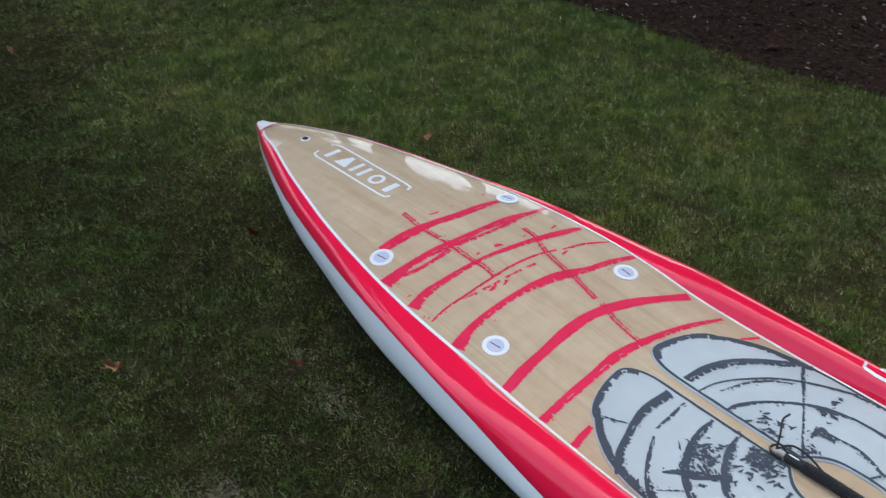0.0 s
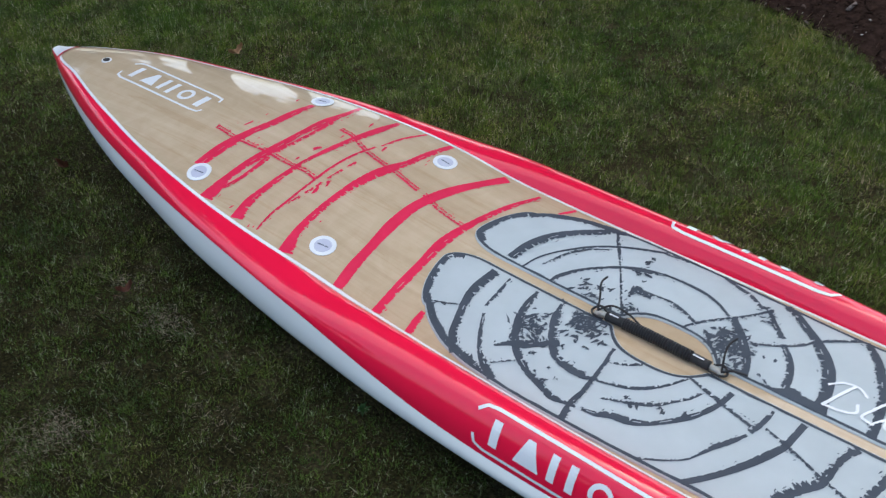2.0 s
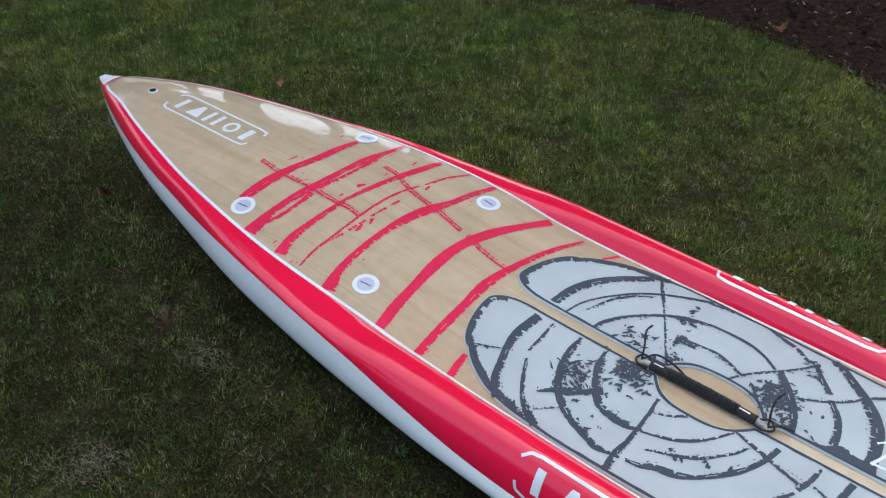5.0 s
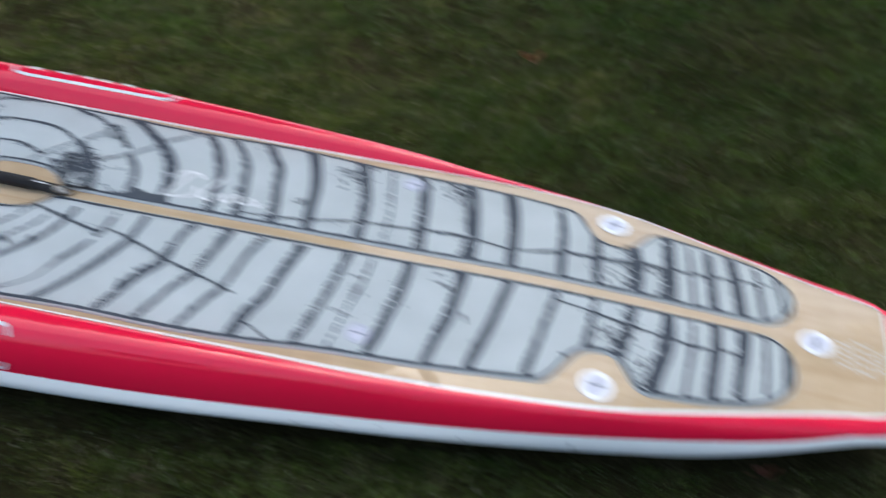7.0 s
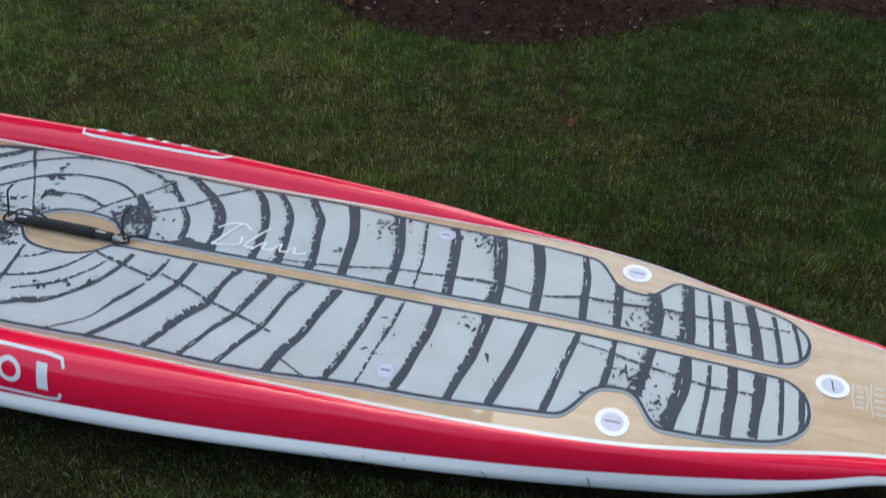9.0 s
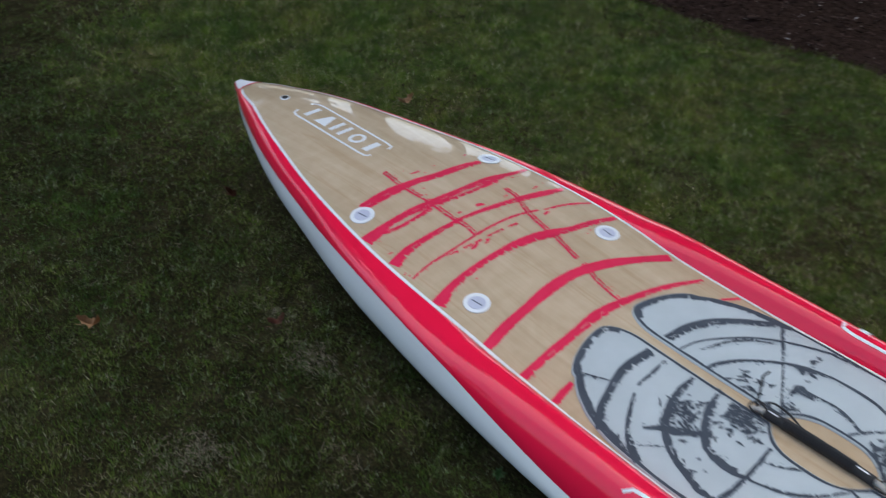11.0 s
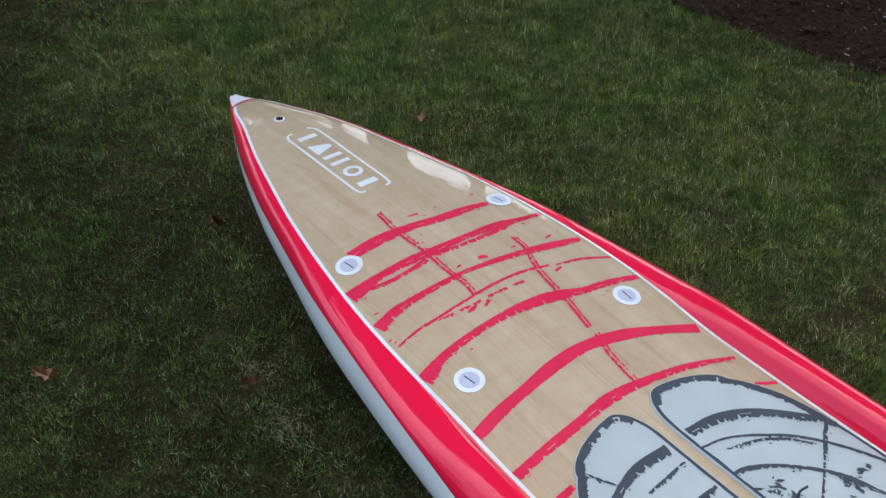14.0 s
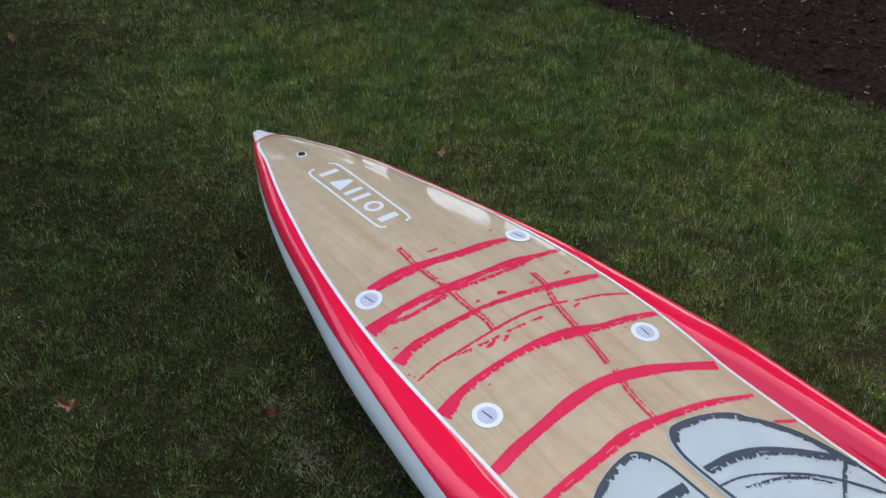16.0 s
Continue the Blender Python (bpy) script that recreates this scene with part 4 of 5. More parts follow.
def on_nose(x, y):
    prof = rail_profile(x, 30)[0]
    ys, zs = [p[0] for p in prof], [p[1] for p in prof]
    k = int(np.argmax(ys))
    return float(deck_z(x, y)) if abs(y) < ys[0] else float(np.interp(abs(y), ys[: k + 1], zs[: k + 1]))


xs = np.linspace(-0.186, -0.125, 12)
for k in range(-4, 4):
    ink.strip([(x, k / 4 * 0.8 * hull_half(x)) for x in xs], [(x, (k + 1) / 4 * 0.8 * hull_half(x)) for x in xs])
ink.done("nose_cap", WHITE_PRINT, board, "white painted nose tip")
ink = Ink(0.0026, lambda x, y, up: (x, y, on_nose(x, y) + up))
for k in range(-4, 4):
    xs = np.linspace(-0.123, -0.117, 3)
    ink.strip([(x, k / 4 * 0.75 * hull_half(x)) for x in xs], [(x, (k + 1) / 4 * 0.75 * hull_half(x)) for x in xs])
ink.done("nose_line", RED, board, "thin red line behind the nose tip")
ring = part("leash_ring", disc(0.0135, 0.0025, 0.001), WHITE_PRINT, board, "white rimmed leash hole", smooth=False)
ring.location = (0.063, 0, float(deck_z(0.063, 0)))
hole = part("hole", disc(0.0095, 0.0034, 0.0004), RUBBER, ring, "black hole", smooth=False)


# marks on nose and rails: a bracket round five plain shapes
def marks(x0, x1, yc, half, flip, surface, stroke, lift, owner, label):
    """x0 to x1 along the board; half: half the frame's height; flip: -1 if it reads from the other side."""

    def at(u, v):
        x = x0 + (x1 - x0) * (u if flip > 0 else 1 - u)
        return (x, yc + flip * v * half)

    ink = Ink(lift, surface)
    w = stroke
    top = [at(-0.01, 0.62), at(0.03, 0.93), at(0.09, 1.0), at(0.90, 1.0), at(0.97, 0.93), at(0.985, 0.55)]
    low = [at(0.0, -0.45), at(0.015, -0.85), at(0.07, -1.0), at(0.88, -1.0), at(0.95, -0.93), at(0.965, -0.62)]
    for path in (top, low):
        ink.line(path, w)
    h = 0.60
    bar = 0.048

    def box(u0, u1, v0, v1, lean=0.0):
        for k in range(6):
            a, b = v0 + (v1 - v0) * k / 6, v0 + (v1 - v0) * (k + 1) / 6
            ink.polygon([at(u0 + lean * a, a), at(u1 + lean * a, a), at(u1 + lean * b, b), at(u0 + lean * b, b)])

    box(0.095, 0.095 + bar, -h, h)
    for k in range(6):
        a, b = -h + 2 * h * k / 6, -h + 2 * h * (k + 1) / 6
        wa, wb = 0.052 * (1 - k / 6) + 0.020, 0.052 * (1 - (k + 1) / 6) + 0.020
        ink.polygon([at(0.31 - wa, a), at(0.31 + wa, a), at(0.31 + wb, b), at(0.31 - wb, b)])
    box(0.425, 0.425 + bar * 0.85, -h, h)
    box(0.525, 0.525 + bar * 0.85, -h, h)
    ring = [at(0.70 + 0.052 * math.cos(t), 0.78 * h * math.sin(t)) for t in np.linspace(0, 2 * math.pi, 22)]
    ink.line(ring, w * 1.5)
    box(0.845, 0.845 + bar * 1.2, -h, h)
    return ink.done("emblem", WHITE_PRINT, owner, label)


marks(0.156, 0.497, 0.000, 0.041, 1, on_deck, 0.0065, 0.0012, board, "white framed emblem on the varnished nose")
marks(1.584, 1.948, -0.1190, 0.0430, 1, on_rail, 0.0062, 0.0014, board, "white framed emblem on the red rail")
marks(1.585, 1.952, 0.0875, 0.0425, -1, on_rail, 0.0062, 0.0014, board, "white framed emblem on the red rail")
ink = Ink(0.0012)
for x0, x1, y0, y1 in ((3.254, 3.274, -0.046, 0.014), (3.284, 3.308, -0.054, 0.022), (3.318, 3.334, -0.042, 0.006)):
    ink.line([(x0, y0), (x0 - 0.003, (y0 + y1) / 2), (x0, y1)], 0.0022)
    ink.line([(x1, y0), (x1 + 0.003, (y0 + y1) / 2), (x1, y1)], 0.0022)
    for k in range(5):
        y = y0 + (y1 - y0) * (k + 0.5) / 5
        ink.line([(x0 + 0.004, y), (x1 - 0.004, y)], 0.0032 if k % 2 else 0.0046)
ink.done("emblem", PALE_PRINT, board, "small pale emblem at the tail")

# dark scuffs low on the white hull
for n, (x, slant) in enumerate(((2.407, 0.016), (2.475, 0.002), (2.545, -0.010), (2.672, 0.014), (2.845, 0.006))):
    prof = rail_profile(x, 30)[1]
    bm = bmesh.new()
    lo, hi = prof[8 + n % 2], prof[4 - n % 3]
    vs = [bm.verts.new((x + dx, -y - 0.0012, z)) for dx, (y, z) in ((0.0, hi), (0.0022, hi), (slant + 0.003, lo), (slant, lo))]
    bm.faces.new(vs)
    part("scuff", bm, SCUFF, board, "dark scuff mark", smooth=False)


# ---- carry handle ----
def tube(path, r, name, mat, parent, label="", seg=10, ribs=0.0):
    """ribs: how far every second ring stands out; such a tube is shaded flat."""
    pts = [Vector(p) for p in path]
    verts, faces = [], []
    for i, p in enumerate(pts):
        d = (pts[min(i + 1, len(pts) - 1)] - pts[max(i - 1, 0)]).normalized()
        a = d.cross(Vector((0, 0, 1)))
        a = a.normalized() if a.length > 1e-4 else Vector((0, 1, 0))
        b = d.cross(a)
        q = r(i / (len(pts) - 1)) if callable(r) else r
        q *= 1 + ribs * (i % 2)
        verts += [p + q * (math.cos(2 * math.pi * k / seg) * a + math.sin(2 * math.pi * k / seg) * b) for k in range(seg)]
    for i in range(len(pts) - 1):
        faces += [(i * seg + k, i * seg + (k + 1) % seg, (i + 1) * seg + (k + 1) % seg, (i + 1) * seg + k) for k in range(seg)]
    faces += [tuple(range(seg))[::-1], tuple(range(len(verts) - seg, len(verts)))]
    return mesh_object(name, verts, faces, mat, parent, label, smooth=not ribs)


def spline(pts, n=30):
    t = np.linspace(0, 1, len(pts))
    fs3 = [curve_through(t, [p[k] for p in pts]) for k in range(3)]
    return [tuple(float(f(u)) for f in fs3) for u in np.linspace(0, 1, n)]


Z0 = float(deck_z(1.74, 0))
handle = new("handle")
handle.parent = board
handle.location = (-0.005, -0.005, 0)
handle["label"] = "black ribbed carry handle tied with cord"


def handle_z(x):
    return Z0 + 0.0105 + 0.0035 * (1 - ((x - 1.742) / 0.12) ** 2)


tube([(x, 0, handle_z(x)) for x in np.linspace(1.670, 1.812, 56)], 0.0100, "grip", RUBBER, handle, "black ribbed grip", 14, 0.2)
for a, b in ((1.634, 1.672), (1.810, 1.850)):
    tube([(x, 0, handle_z(x)) for x in np.linspace(a, b, 8)], 0.0098, "sleeve", BLACK, handle, "black end sleeve", 12)
    tag = mesh_object("tag", *loft([[(x, -0.004 + 0.003 * k, handle_z(x) + 0.0104) for k in range(2)] for x in np.linspace(a + 0.006, b - 0.012, 4)]), WHITE_PRINT, handle, "tiny white tag")
for end, out in ((1.634, -1), (1.850, 1)):
    z = handle_z(end)
    tube(spline([(end, 0, z), (end + out * 0.014, 0.003, z - 0.004), (end + out * 0.026, 0, Z0 + 0.004)], 10), 0.0056, "webbing", WEBBING, handle, "grey webbing end")
    tube(spline([(end + out * 0.004, 0.008, z), (end + out * 0.022, 0.013, z + 0.004), (end + out * 0.034, 0.002, Z0 + 0.008), (end + out * 0.022, -0.012, z), (end + out * 0.002, -0.010, z - 0.002)], 30), 0.0022, "cord", BLACK, handle, "black tie cord")
LOOSE = [
    [(1.612, 0.002, Z0 + 0.010), (1.604, 0.020, Z0 + 0.030), (1.592, 0.042, Z0 + 0.044), (1.594, 0.060, Z0 + 0.048)],
    [(1.612, 0.004, Z0 + 0.012), (1.632, 0.022, Z0 + 0.020), (1.668, 0.022, Z0 + 0.018), (1.704, 0.006, Z0 + 0.020)],
    [(1.872, 0.004, Z0 + 0.010), (1.866, 0.020, Z0 + 0.040), (1.866, 0.036, Z0 + 0.050), (1.872, 0.050, Z0 + 0.056)],
    [(1.872, 0.000, Z0 + 0.010), (1.890, 0.012, Z0 + 0.014), (1.914, 0.020, Z0 + 0.012)],
]
for path in LOOSE:
    tube(spline(path, 18), 0.0021, "cord", BLACK, handle, "loose end of black cord", 8)

# ---- ground ----
BED = curve_through([-6, -1.5, -0.6, 0.0, 0.5, 0.85, 1.1, 1.43, 1.64, 1.80, 1.97, 2.24, 2.41, 2.57, 2.73, 2.89, 3.12, 3.5, 9], [1.72, 1.70, 1.73, 1.77, 1.82, 1.86, 1.83, 1.72, 1.58, 1.46, 1.39, 1.385, 1.43, 1.52, 1.64, 1.78, 1.88, 1.86, 1.9])


def ground_z(x, y):
    return 0.004 * np.sin(x * 3.1 + 1) * np.sin(y * 2.7) + 0.003 * np.sin(x * 7.3 - y * 5.1)


def sheet(name, us, rows, mat, label):
    vs, fs = loft(rows)
    return tagged(mesh_object(name, vs, fs, mat), label, "ground", kind="structure")


axis = np.r_[-2000, -400, -80, -20, np.linspace(-6, 9, 90), 20, 80, 400, 2000]
axis_y = np.r_[-2000, -400, -80, -20, np.linspace(-6, 6, 72), 20, 80, 400, 2000]
near = lambda x, y: float(ground_z(x, y)) if abs(x) < 10 and abs(y) < 7 else 0.0
sheet("ground", None, [[(x, y, near(x, y)) for y in axis_y] for x in axis], SOIL, "dark soil under a thin mown lawn")
rows = []
for x in np.linspace(-5.5, 8.5, 260):
    yb = float(BED(x)) + 0.02 * noise.noise((x * 6, 3, 0))
    rows.append([(x, yb + v, near(x, yb + v) + 0.004 + 0.03 * float(step(0, 0.25, v)) + 0.012 * noise.noise((x * 9, (yb + v) * 9, 1))) for v in np.r_[0, np.geomspace(0.03, 4.2, 40)]])
sheet("mulch_bed", None, rows, MULCH, "dark brown bark mulch bed beside the lawn")

rs = np.random.RandomState(7)


def scatter(n, x0, x1, y0, y1):
    return rs.uniform(x0, x1, n), rs.uniform(y0, y1, n)


def chips():
    x, y = scatter(34000, -1.4, 4.4, 1.36, 3.1)
    ok = y > BED(x) + rs.exponential(0.02, len(x)) - 0.03
    x, y = x[ok], y[ok]
    n = len(x)
    size, turn = rs.gamma(1.6, 0.0024, n) + 0.0014, rs.uniform(0, math.pi * 2, n)
    z = 0.012 + 0.03 * step(0, 0.25, y - BED(x)) + rs.uniform(0, 0.012, n)
    corners = np.array([(-1, -0.35, 0), (1, -0.3, 0), (0.9, 0.35, 0), (-0.8, 0.3, 0), (-0.9, -0.25, 0.3), (0.9, -0.2, 0.35), (0.8, 0.25, 0.3), (-0.7, 0.2, 0.35)])
    local = corners[None] * size[:, None, None]
    tilt = rs.normal(0, 0.35, n)
    lx, ly, lz = local[..., 0], local[..., 1], local[..., 2] + local[..., 0] * tilt[:, None]
    c, s = np.cos(turn)[:, None], np.sin(turn)[:, None]
    v = np.stack([x[:, None] + c * lx - s * ly, y[:, None] + s * lx + c * ly, z[:, None] + lz], -1).reshape(-1, 3)
    quads = np.array([(0, 3, 2, 1), (4, 5, 6, 7), (0, 1, 5, 4), (1, 2, 6, 5), (2, 3, 7, 6), (3, 0, 4, 7)])
    f = (np.arange(n)[:, None, None] * 8 + quads[None]).reshape(-1, 4)
    return raw_mesh("bark_chips", v, f, CHIP)


def raw_mesh(name, v, f, mat):
    me = bpy.data.meshes.new(name)
    k = f.shape[1]
    me.vertices.add(len(v))
    me.vertices.foreach_set("co", v.astype(np.float32).ravel())
    me.loops.add(f.size)
    me.loops.foreach_set("vertex_index", f.astype(np.int32).ravel())
    me.polygons.add(len(f))
    me.polygons.foreach_set("loop_start", np.arange(len(f), dtype=np.int32) * k)
    me.update(calc_edges=True)
    me.materials.append(mat)
    return new(name, me)


tagged(chips(), "loose dark bark chips with a few pale splinters", "bark chips", kind="stuff")


GRID = [np.random.RandomState(k).uniform(0, 1, (n, n)) for k, n in ((1, 24), (2, 64), (3, 160))]


def drift(x, y):
    """Unevenness of the turf at three sizes, 0 to 1."""
    total = 0
    for g, weight in zip(GRID, (0.4, 0.35, 0.25)):
        n = len(g) - 1
        u, v = np.clip((x + 4.5) / 11.0, 0, 0.9999) * n, np.clip((y + 3.0) / 11.0, 0, 0.9999) * n
        i, j = u.astype(int), v.astype(int)
        a, b = u - i, v - j
        total = total + weight * ((g[i, j] * (1 - a) + g[i + 1, j] * a) * (1 - b) + (g[i, j + 1] * (1 - a) + g[i + 1, j + 1] * a) * b)
    return np.clip((total - 0.25) * 2, 0, 1)


BARE = [(0.13, 1.28, 0.024), (0.37, 1.32, 0.022), (0.685, 0.79, 0.024), (0.78, 1.40, 0.026), (0.36, 1.32, 0.02), (-0.81, 1.13, 0.03), (0.89, 1.34, 0.022), (3.17, -0.22, 0.026), (1.88, 1.21, 0.028), (0.56, -0.34, 0.03)]  # small holes in the turf


def lawn():
    xs, ys, per = [], [], 10
    for n, x0, x1, y0, y1 in ((205000, -1.2, 4.15, -1.15, 1.95), (20000, -2.5, -1.2, -0.8, 1.8), (9000, -3.8, 6.2, -3.4, -1.15), (5000, 4.15, 6.2, -1.15, 1.95), (2500, -4.0, -2.5, -1.15, 1.8)):
        a, b = scatter(n, x0, x1, y0, y1)
        xs.append(a + rs.normal(0, 0.10, n)), ys.append(b + rs.normal(0, 0.06, n))
    x, y = np.concatenate(xs), np.concatenate(ys)
    thin, far_side = drift(x, y), step(-0.3, 0.35, y + 0.08 * np.sin(4 * x))
    chance = (0.42 + 0.8 * thin) * (0.62 + 0.38 * far_side)
    for u, v, r in BARE:
        chance = chance * step(0.6 * r, 1.4 * r, np.hypot(x - u, (y - v) * 1.3))
    keep = rs.uniform(0, 1, len(x)) < chance
    x, y, thin, far_side = x[keep], y[keep], thin[keep], far_side[keep]
    tall = 0.55 + 0.8 * rs.uniform(0, 1, len(x)) ** 1.5 * (0.4 + 0.6 * thin) + 0.2 * thin
    tilt, way = np.abs(rs.normal(0, 0.30, len(x))), rs.uniform(0, 2 * math.pi, len(x))
    x, y, far_side, tall, tilt, way = (np.repeat(q, per) for q in (x, y, far_side, tall, tilt, way))
    n = len(x)
    spread, turn = np.abs(rs.normal(0, 0.010, n)), rs.uniform(0, 2 * math.pi, n)
    x, y = x + spread * np.cos(turn), y + spread * np.sin(turn)
    hull = np.where((x > NOSE) & (x < TAIL), hull_half(x), 0)
    ok = (np.abs(y) > hull - 0.05) & (y < BED(x) + rs.normal(0, 0.022, n))
    x, y, far_side, tall, tilt, way, spread, turn = (q[ok] for q in (x, y, far_side, tall, tilt, way, spread, turn))
    n = len(x)
    length = (0.011 + 0.024 * rs.beta(1.8, 3.2, n)) * tall * (0.85 + 0.2 * far_side)
    stray = rs.uniform(0, 1, n) < 0.02
    length[stray] *= 1.7
    close = np.abs(y) < np.where((x > NOSE - 0.1) & (x < TAIL + 0.05), hull_half(x) + 0.01, 0)
    length[close] *= 0.7
    width = rs.uniform(0.0004, 0.0009, n)
    turn = turn + rs.normal(0, 0.8, n)
    lean = np.clip(np.abs(rs.normal(0.5, 0.40, n)) + 16 * spread, 0.03, 1.45)
    dx, dy = np.cos(turn) * np.sin(lean) + np.cos(way) * np.sin(tilt), np.sin(turn) * np.sin(lean) + np.sin(way) * np.sin(tilt)
    flat = np.hypot(dx, dy) + 1e-6
    px, py = -dy / flat, dx / flat
    up = np.sqrt(np.clip(1 - np.minimum(flat, 0.98) ** 2, 0.04, 1))
    z0 = ground_z(x, y) - 0.002

    def point(along, rise, s):
        return np.stack([x + dx * length * along + s * px * width, y + dy * length * along + s * py * width, z0 + length * up * rise], -1)

    v = np.stack([point(0, 0, -1), point(0, 0, 1), point(1.0, 1.0, 0)], 1).reshape(-1, 3)
    return raw_mesh("grass", v, np.arange(len(v)).reshape(-1, 3), GRASS)


def straw():
    """Thin pale straws, loose over the lawn and thick in a few dry spots."""
    x, y = scatter(15000, -1.2, 4.2, -1.1, 1.8)
    for u, v, reach, n in ((0.83, -0.81, 0.05, 150), (0.88, -0.74, 0.04, 90), (0.78, -0.43, 0.035, 260), (0.60, -0.40, 0.03, 120), (1.07, -0.55, 0.03, 50), (1.55, 1.48, 0.05, 260), (1.40, 1.40, 0.06, 120), (3.17, -0.20, 0.03, 60), (0.86, -0.75, 0.03, 120), (0.90, -0.93, 0.05, 90), (1.27, -0.62, 0.05, 60), (1.19, 1.70, 0.06, 70), (0.85, 0.98, 0.07, 60), (2.95, 0.62, 0.04, 60), (3.05, 0.45, 0.05, 40), (3.45, -0.62, 0.05, 60), (3.1, 1.3, 0.06, 50), (-0.3, 0.3, 0.06, 40), (0.2, -0.62, 0.08, 60)):
        x, y = np.r_[x, u + rs.normal(0, reach, n)], np.r_[y, v + rs.normal(0, reach * 0.7, n)]
    hull = np.where((x > NOSE) & (x < TAIL), hull_half(x), 0)
    ok = (np.abs(y) > hull + 0.01) & (y < BED(x) - 0.02) & (rs.uniform(0, 1, len(x)) > 0.9 * drift(x, y) * step(-0.2, 0.4, y))
    x, y = x[ok], y[ok]
    n = len(x)
    turn, length, rise, width = rs.uniform(0, 2 * math.pi, n), rs.uniform(0.008, 0.026, n), rs.normal(0.2, 0.35, n), rs.uniform(0.0002, 0.00048, n)
    z = ground_z(x, y) + rs.uniform(0.010, 0.024, n)
    c, s = np.cos(turn), np.sin(turn)
    bow = rs.normal(0, 0.2, n) * length
    v = np.stack([np.stack([x - c * length / 2, y - s * length / 2, z - rise * length / 2], -1), np.stack([x - s * (width + bow), y + c * (width + bow), z], -1), np.stack([x + c * length / 2, y + s * length / 2, z + rise * length / 2], -1), np.stack([x + s * (width - bow), y - c * (width - bow), z + 0.0004], -1)], 1).reshape(-1, 3)
    f = (np.arange(n)[:, None, None] * 4 + np.array([(0, 1, 3), (1, 2, 3)])[None]).reshape(-1, 3)
    return raw_mesh("straw", v, f, STRAW)


tagged(straw(), "thin pale dry straws lying in the lawn", "straw", kind="stuff")
tagged(lawn(), "short mown dark green lawn with dry straw blades", "grass", kind="stuff")


# ---- fallen leaves and a weed ----
def leaf_mesh(name, mat, length, lobes, curl, seed):
    r2 = random.Random(seed)
    verts, faces = [], []
    n = 16
    for i in range(n + 1):
        u = i / n
        w = length * 0.30 * math.sin(math.pi * min(1, u * 0.96 + 0.02)) ** 0.8 * (1 - 0.45 * abs(math.sin(lobes * math.pi * u))) + 0.0006
        for s in (-1, -0.5, 0, 0.5, 1):
            verts.append(((u - 0.5) * length, s * w, curl * length * ((u - 0.5) ** 2 * 1.6 + abs(s) * 0.22 * (1 + 0.4 * math.sin(9 * u))) + r2.uniform(-1, 1) * 0.0006))
    for i in range(n):
        faces += [(i * 5 + k, i * 5 + k + 1, i * 5 + k + 6, i * 5 + k + 5) for k in range(4)]
    k = len(verts)
    verts += [(-0.5 * length, -0.0007, 0.0), (-0.5 * length, 0.0007, 0.0), (-0.78 * length, 0.0005, 0.004), (-0.78 * length, -0.0005, 0.004)]
    faces.append((k, k + 1, k + 2, k + 3))
    bm = bmesh.new()
    bv = [bm.verts.new(v) for v in verts]
    for f in faces:
        bm.faces.new([bv[i] for i in f])
    bmesh.ops.solidify(bm, geom=list(bm.faces), thickness=0.0006)
    me = bpy.data.meshes.new(name)
    bm.to_mesh(me)
    bm.free()
    me.materials.append(mat)
    return me


brown, red = leaf_mesh("fallen_leaf", LEAF, 0.060, 4, 0.9, 3), leaf_mesh("fallen_leaf", LEAF_RED, 0.042, 3, 1.2, 5)
for me, label, spots in (
    (brown, "curled dry brown oak leaf on the grass", ((0.35, -0.745, 40), (-0.03, 0.50, 80), (-1.66, -0.23, 20), (2.60, 0.97, 10), (0.98, 1.90, 60), (3.96, 1.20, 30), (1.78, 1.50, 110))),
    (red, "small dry reddish leaf on the grass", ((0.09, -0.21, 15), (0.63, -0.42, 70), (3.52, -0.27, 120), (3.47, 0.74, 50), (3.18, -0.16, 10), (3.74, 1.15, 75))),
):
    for x, y, turn in spots:
        ob = new("fallen_leaf", me)
        ob.matrix_basis = pose(x, y, float(ground_z(x, y)) + 0.020, 12, -8, turn) @ Matrix.Scale(0.85 + 0.15 * abs(math.cos(turn)), 4)
        tagged(ob, label, "leaf", "fallen leaves")
bm = bmesh.new()
r3 = random.Random(9)
for k in range(9):
    a, ln = k * 2.4, r3.uniform(0.012, 0.022)
    base_v = [(0, 0, 0.0), (ln * 0.5 * math.cos(a + 0.35), ln * 0.5 * math.sin(a + 0.35), 0.026), (ln * math.cos(a), ln * math.sin(a), 0.024), (ln * 0.5 * math.cos(a - 0.35), ln * 0.5 * math.sin(a - 0.35), 0.027)]
    bm.faces.new([bm.verts.new((x, y, z + 0.002)) for x, y, z in base_v])
bmesh.ops.solidify(bm, geom=list(bm.faces), thickness=0.0005)
me = bpy.data.meshes.new("weed")
bm.to_mesh(me)
bm.free()
me.materials.append(WEED)
weed = tagged(new("weed", me), "small bright green broad-leaved weed in the lawn", "weed")
weed.location = (1.30, -0.355, 0.004)


# ---- unseen trees round the lawn: the varnish mirrors some, others block light ----
FOLIAGE = speckled("tree_foliage", (0.030, 0.050, 0.016), (0.060, 0.090, 0.028), 1.2, 0.6)
BARK = speckled("tree_bark", (0.05, 0.04, 0.03), (0.11, 0.09, 0.07), 6, 0.95, 0, 0.8, 0.03, 14)


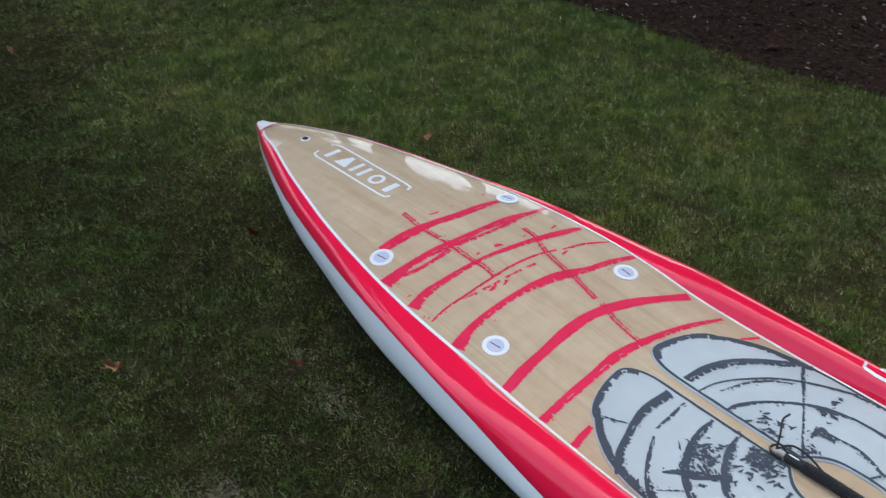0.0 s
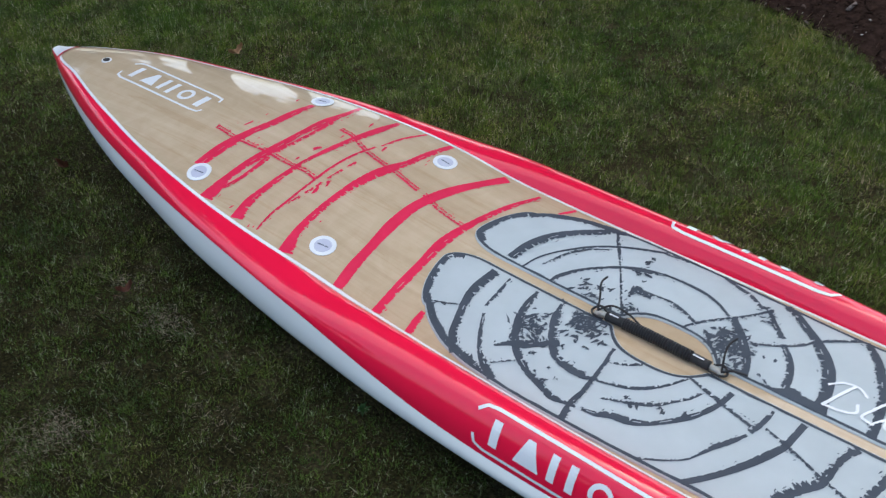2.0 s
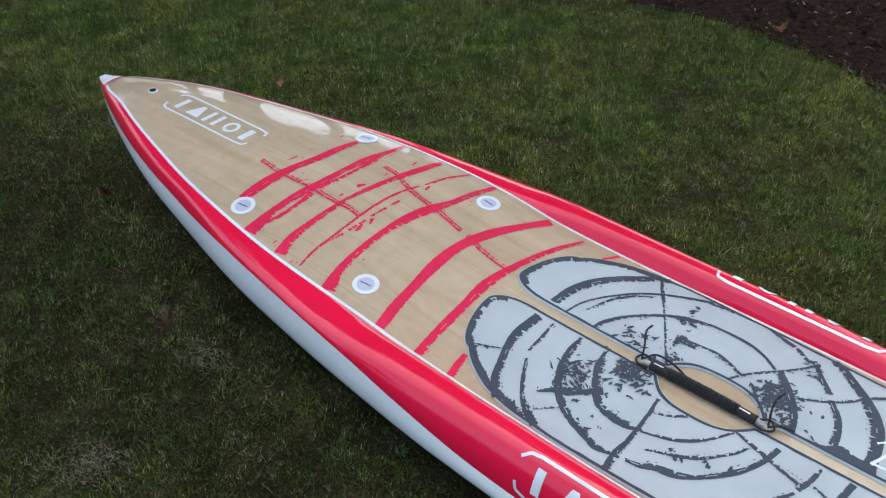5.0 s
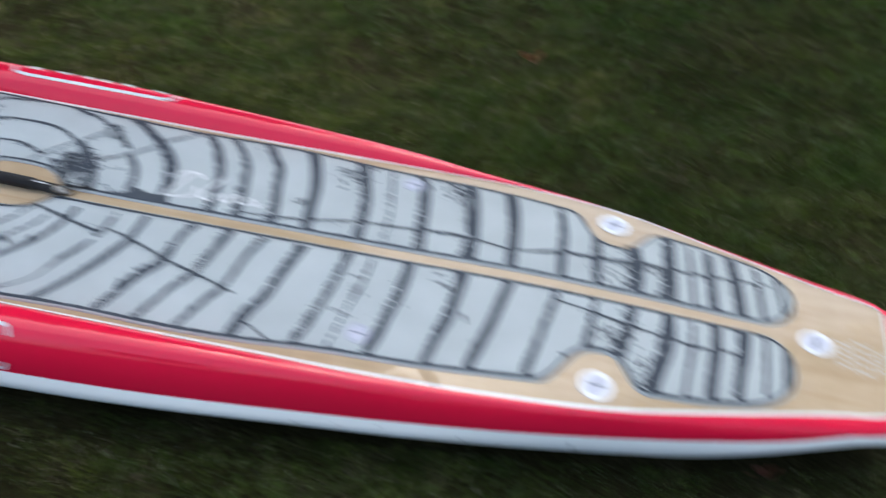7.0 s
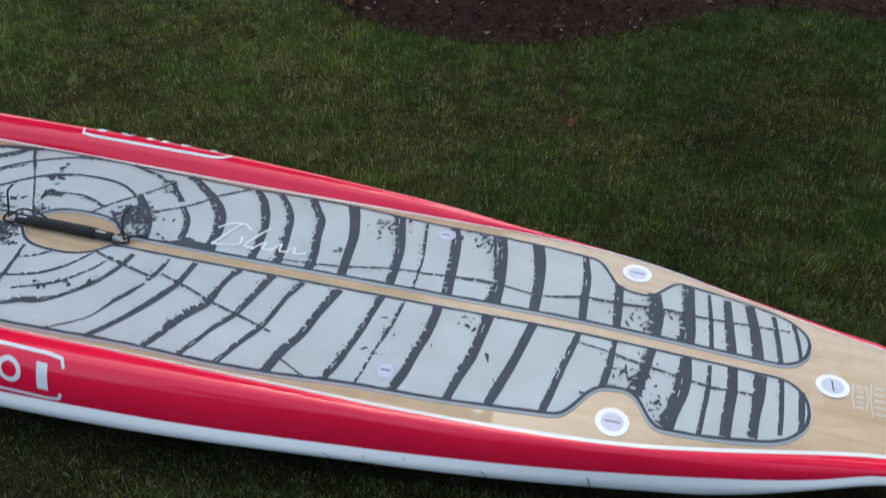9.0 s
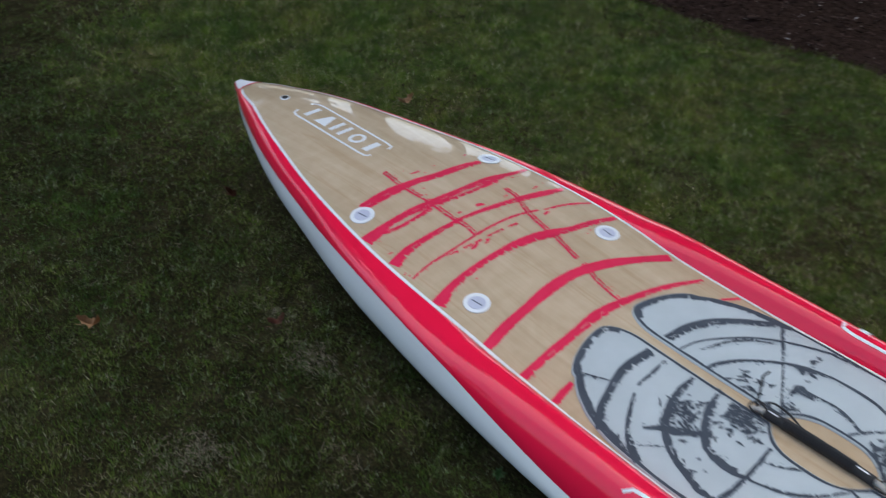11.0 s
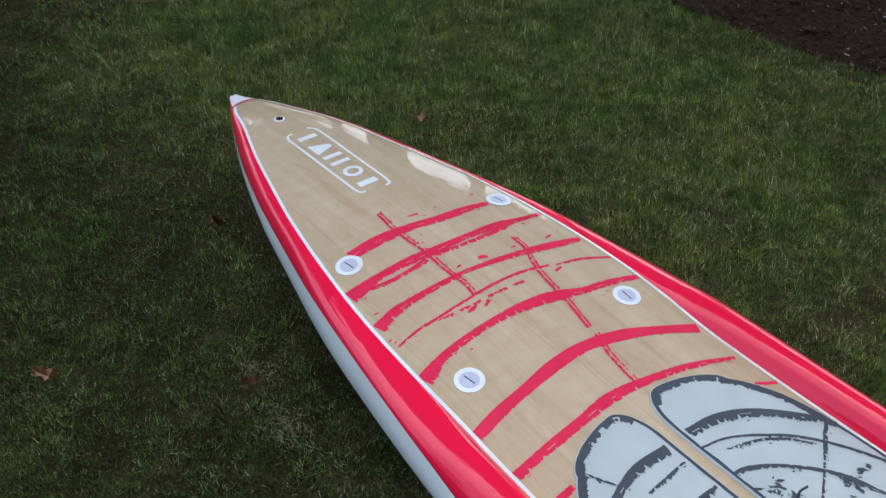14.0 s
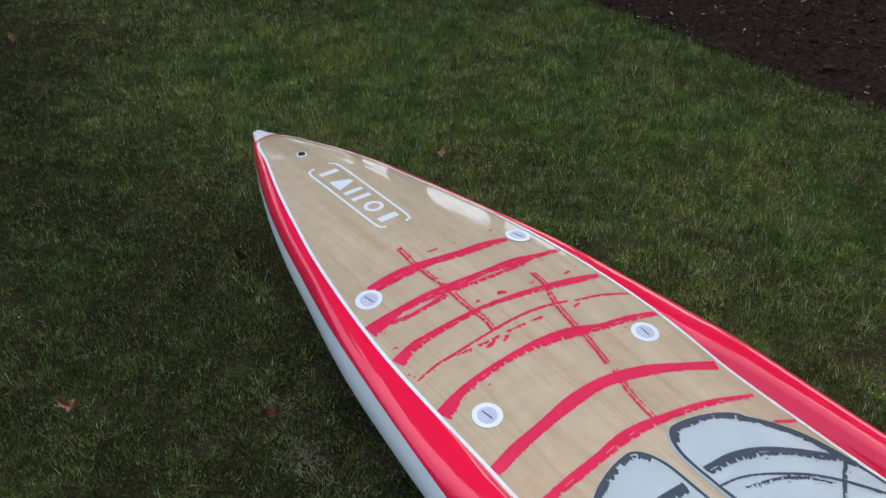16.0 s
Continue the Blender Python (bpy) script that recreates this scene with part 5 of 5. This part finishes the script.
def tree(label):
    rt = np.random.RandomState(21)
    ob = tagged(new("tree"), label, "tree", "trees round the lawn")
    tube([(0.15 * math.sin(z), 0.1 * math.cos(z * 1.3), z) for z in np.linspace(0, 8.2, 14)], lambda u: 0.14 * (1 - 0.75 * u), "trunk", BARK, ob)
    for k in range(7):
        a, z = k * 2.4, 3.5 + 0.5 * k
        tube([(u * 2.2 * math.cos(a), u * 2.2 * math.sin(a), z + 1.4 * u * u + 0.4 * u) for u in np.linspace(0, 1, 7)], lambda u: 0.06 * (1 - 0.8 * u), "limb", BARK, ob)
    n, lobes = 5600, rt.normal(0, 1, (34, 3)) * (1.5, 1.5, 1.5)
    c = lobes[rt.randint(0, 22, n)] + rt.normal(0, 0.48, (n, 3)) + (0, 0, 5.9)
    c[:, 2] = np.maximum(c[:, 2], 3.5 + 0.6 * rt.uniform(0, 1, n))
    e1 = rt.normal(0, 1, (n, 3))
    e1 /= np.linalg.norm(e1, axis=1, keepdims=True)
    e2 = np.cross(e1, rt.normal(0, 1, (n, 3)))
    e2 /= np.linalg.norm(e2, axis=1, keepdims=True)
    h = rt.uniform(0.14, 0.30, n)[:, None]
    v = np.stack([c - e1 * h, c - e2 * h * 0.5, c + e1 * h, c + e2 * h * 0.5], 1).reshape(-1, 3)
    crown = raw_mesh("crown", v, np.arange(4 * n).reshape(-1, 4), FOLIAGE)
    crown.parent = ob
    return ob


first = tree("unseen tall leafy green tree, placed for reflections and shade")
first.matrix_basis = pose(-9.2, 2.6, 0, 0, 0, 75)
for x, y, turn in ((-7.5, 5.5, 0), (-5.0, 7.9, 50)):
    copy_thing(first, pose(x, y, 0, 0, 0, turn) @ Matrix.Scale(1.3, 4))
# those at the tail and near side are added to dim the grass
for x, y, turn in ((-3.2, 8.6, 90), (9.4, 7.6, 300), (8.0, 3.4, 20), (-8.6, -1.2, 100), (8.2, -1.5, 190)):
    copy_thing(first, pose(x, y, 0, 0, 0, turn))
for x, y, turn in ((-13.0, 6.0, 10), (-10.0, 11.0, 70), (-6.0, 14.0, 130)):
    copy_thing(first, pose(x, y, 0, 0, 0, turn) @ Matrix.Scale(1.9, 4))
for x, y, turn, size in ((-8.0, 3.6, 280, 1.8), (-5.6, 5.2, 300, 1.9)):
    copy_thing(first, pose(x, y, 0, 0, 0, turn) @ Matrix.Scale(size, 4))
# four low ones off the nose; four behind the camera, added to cut light
for x, y, turn in ((-10.8, 6.3, 310), (-11.1, 5.6, 20), (-11.6, 4.6, 110), (-11.9, 3.5, 200), (-7.0, -12.0, 40), (-1.5, -14.6, 150), (4.4, -14.2, 250), (9.6, -11.4, 320)):
    copy_thing(first, pose(x, y, 0, 0, 0, turn) @ Matrix.Scale(0.45, 4))
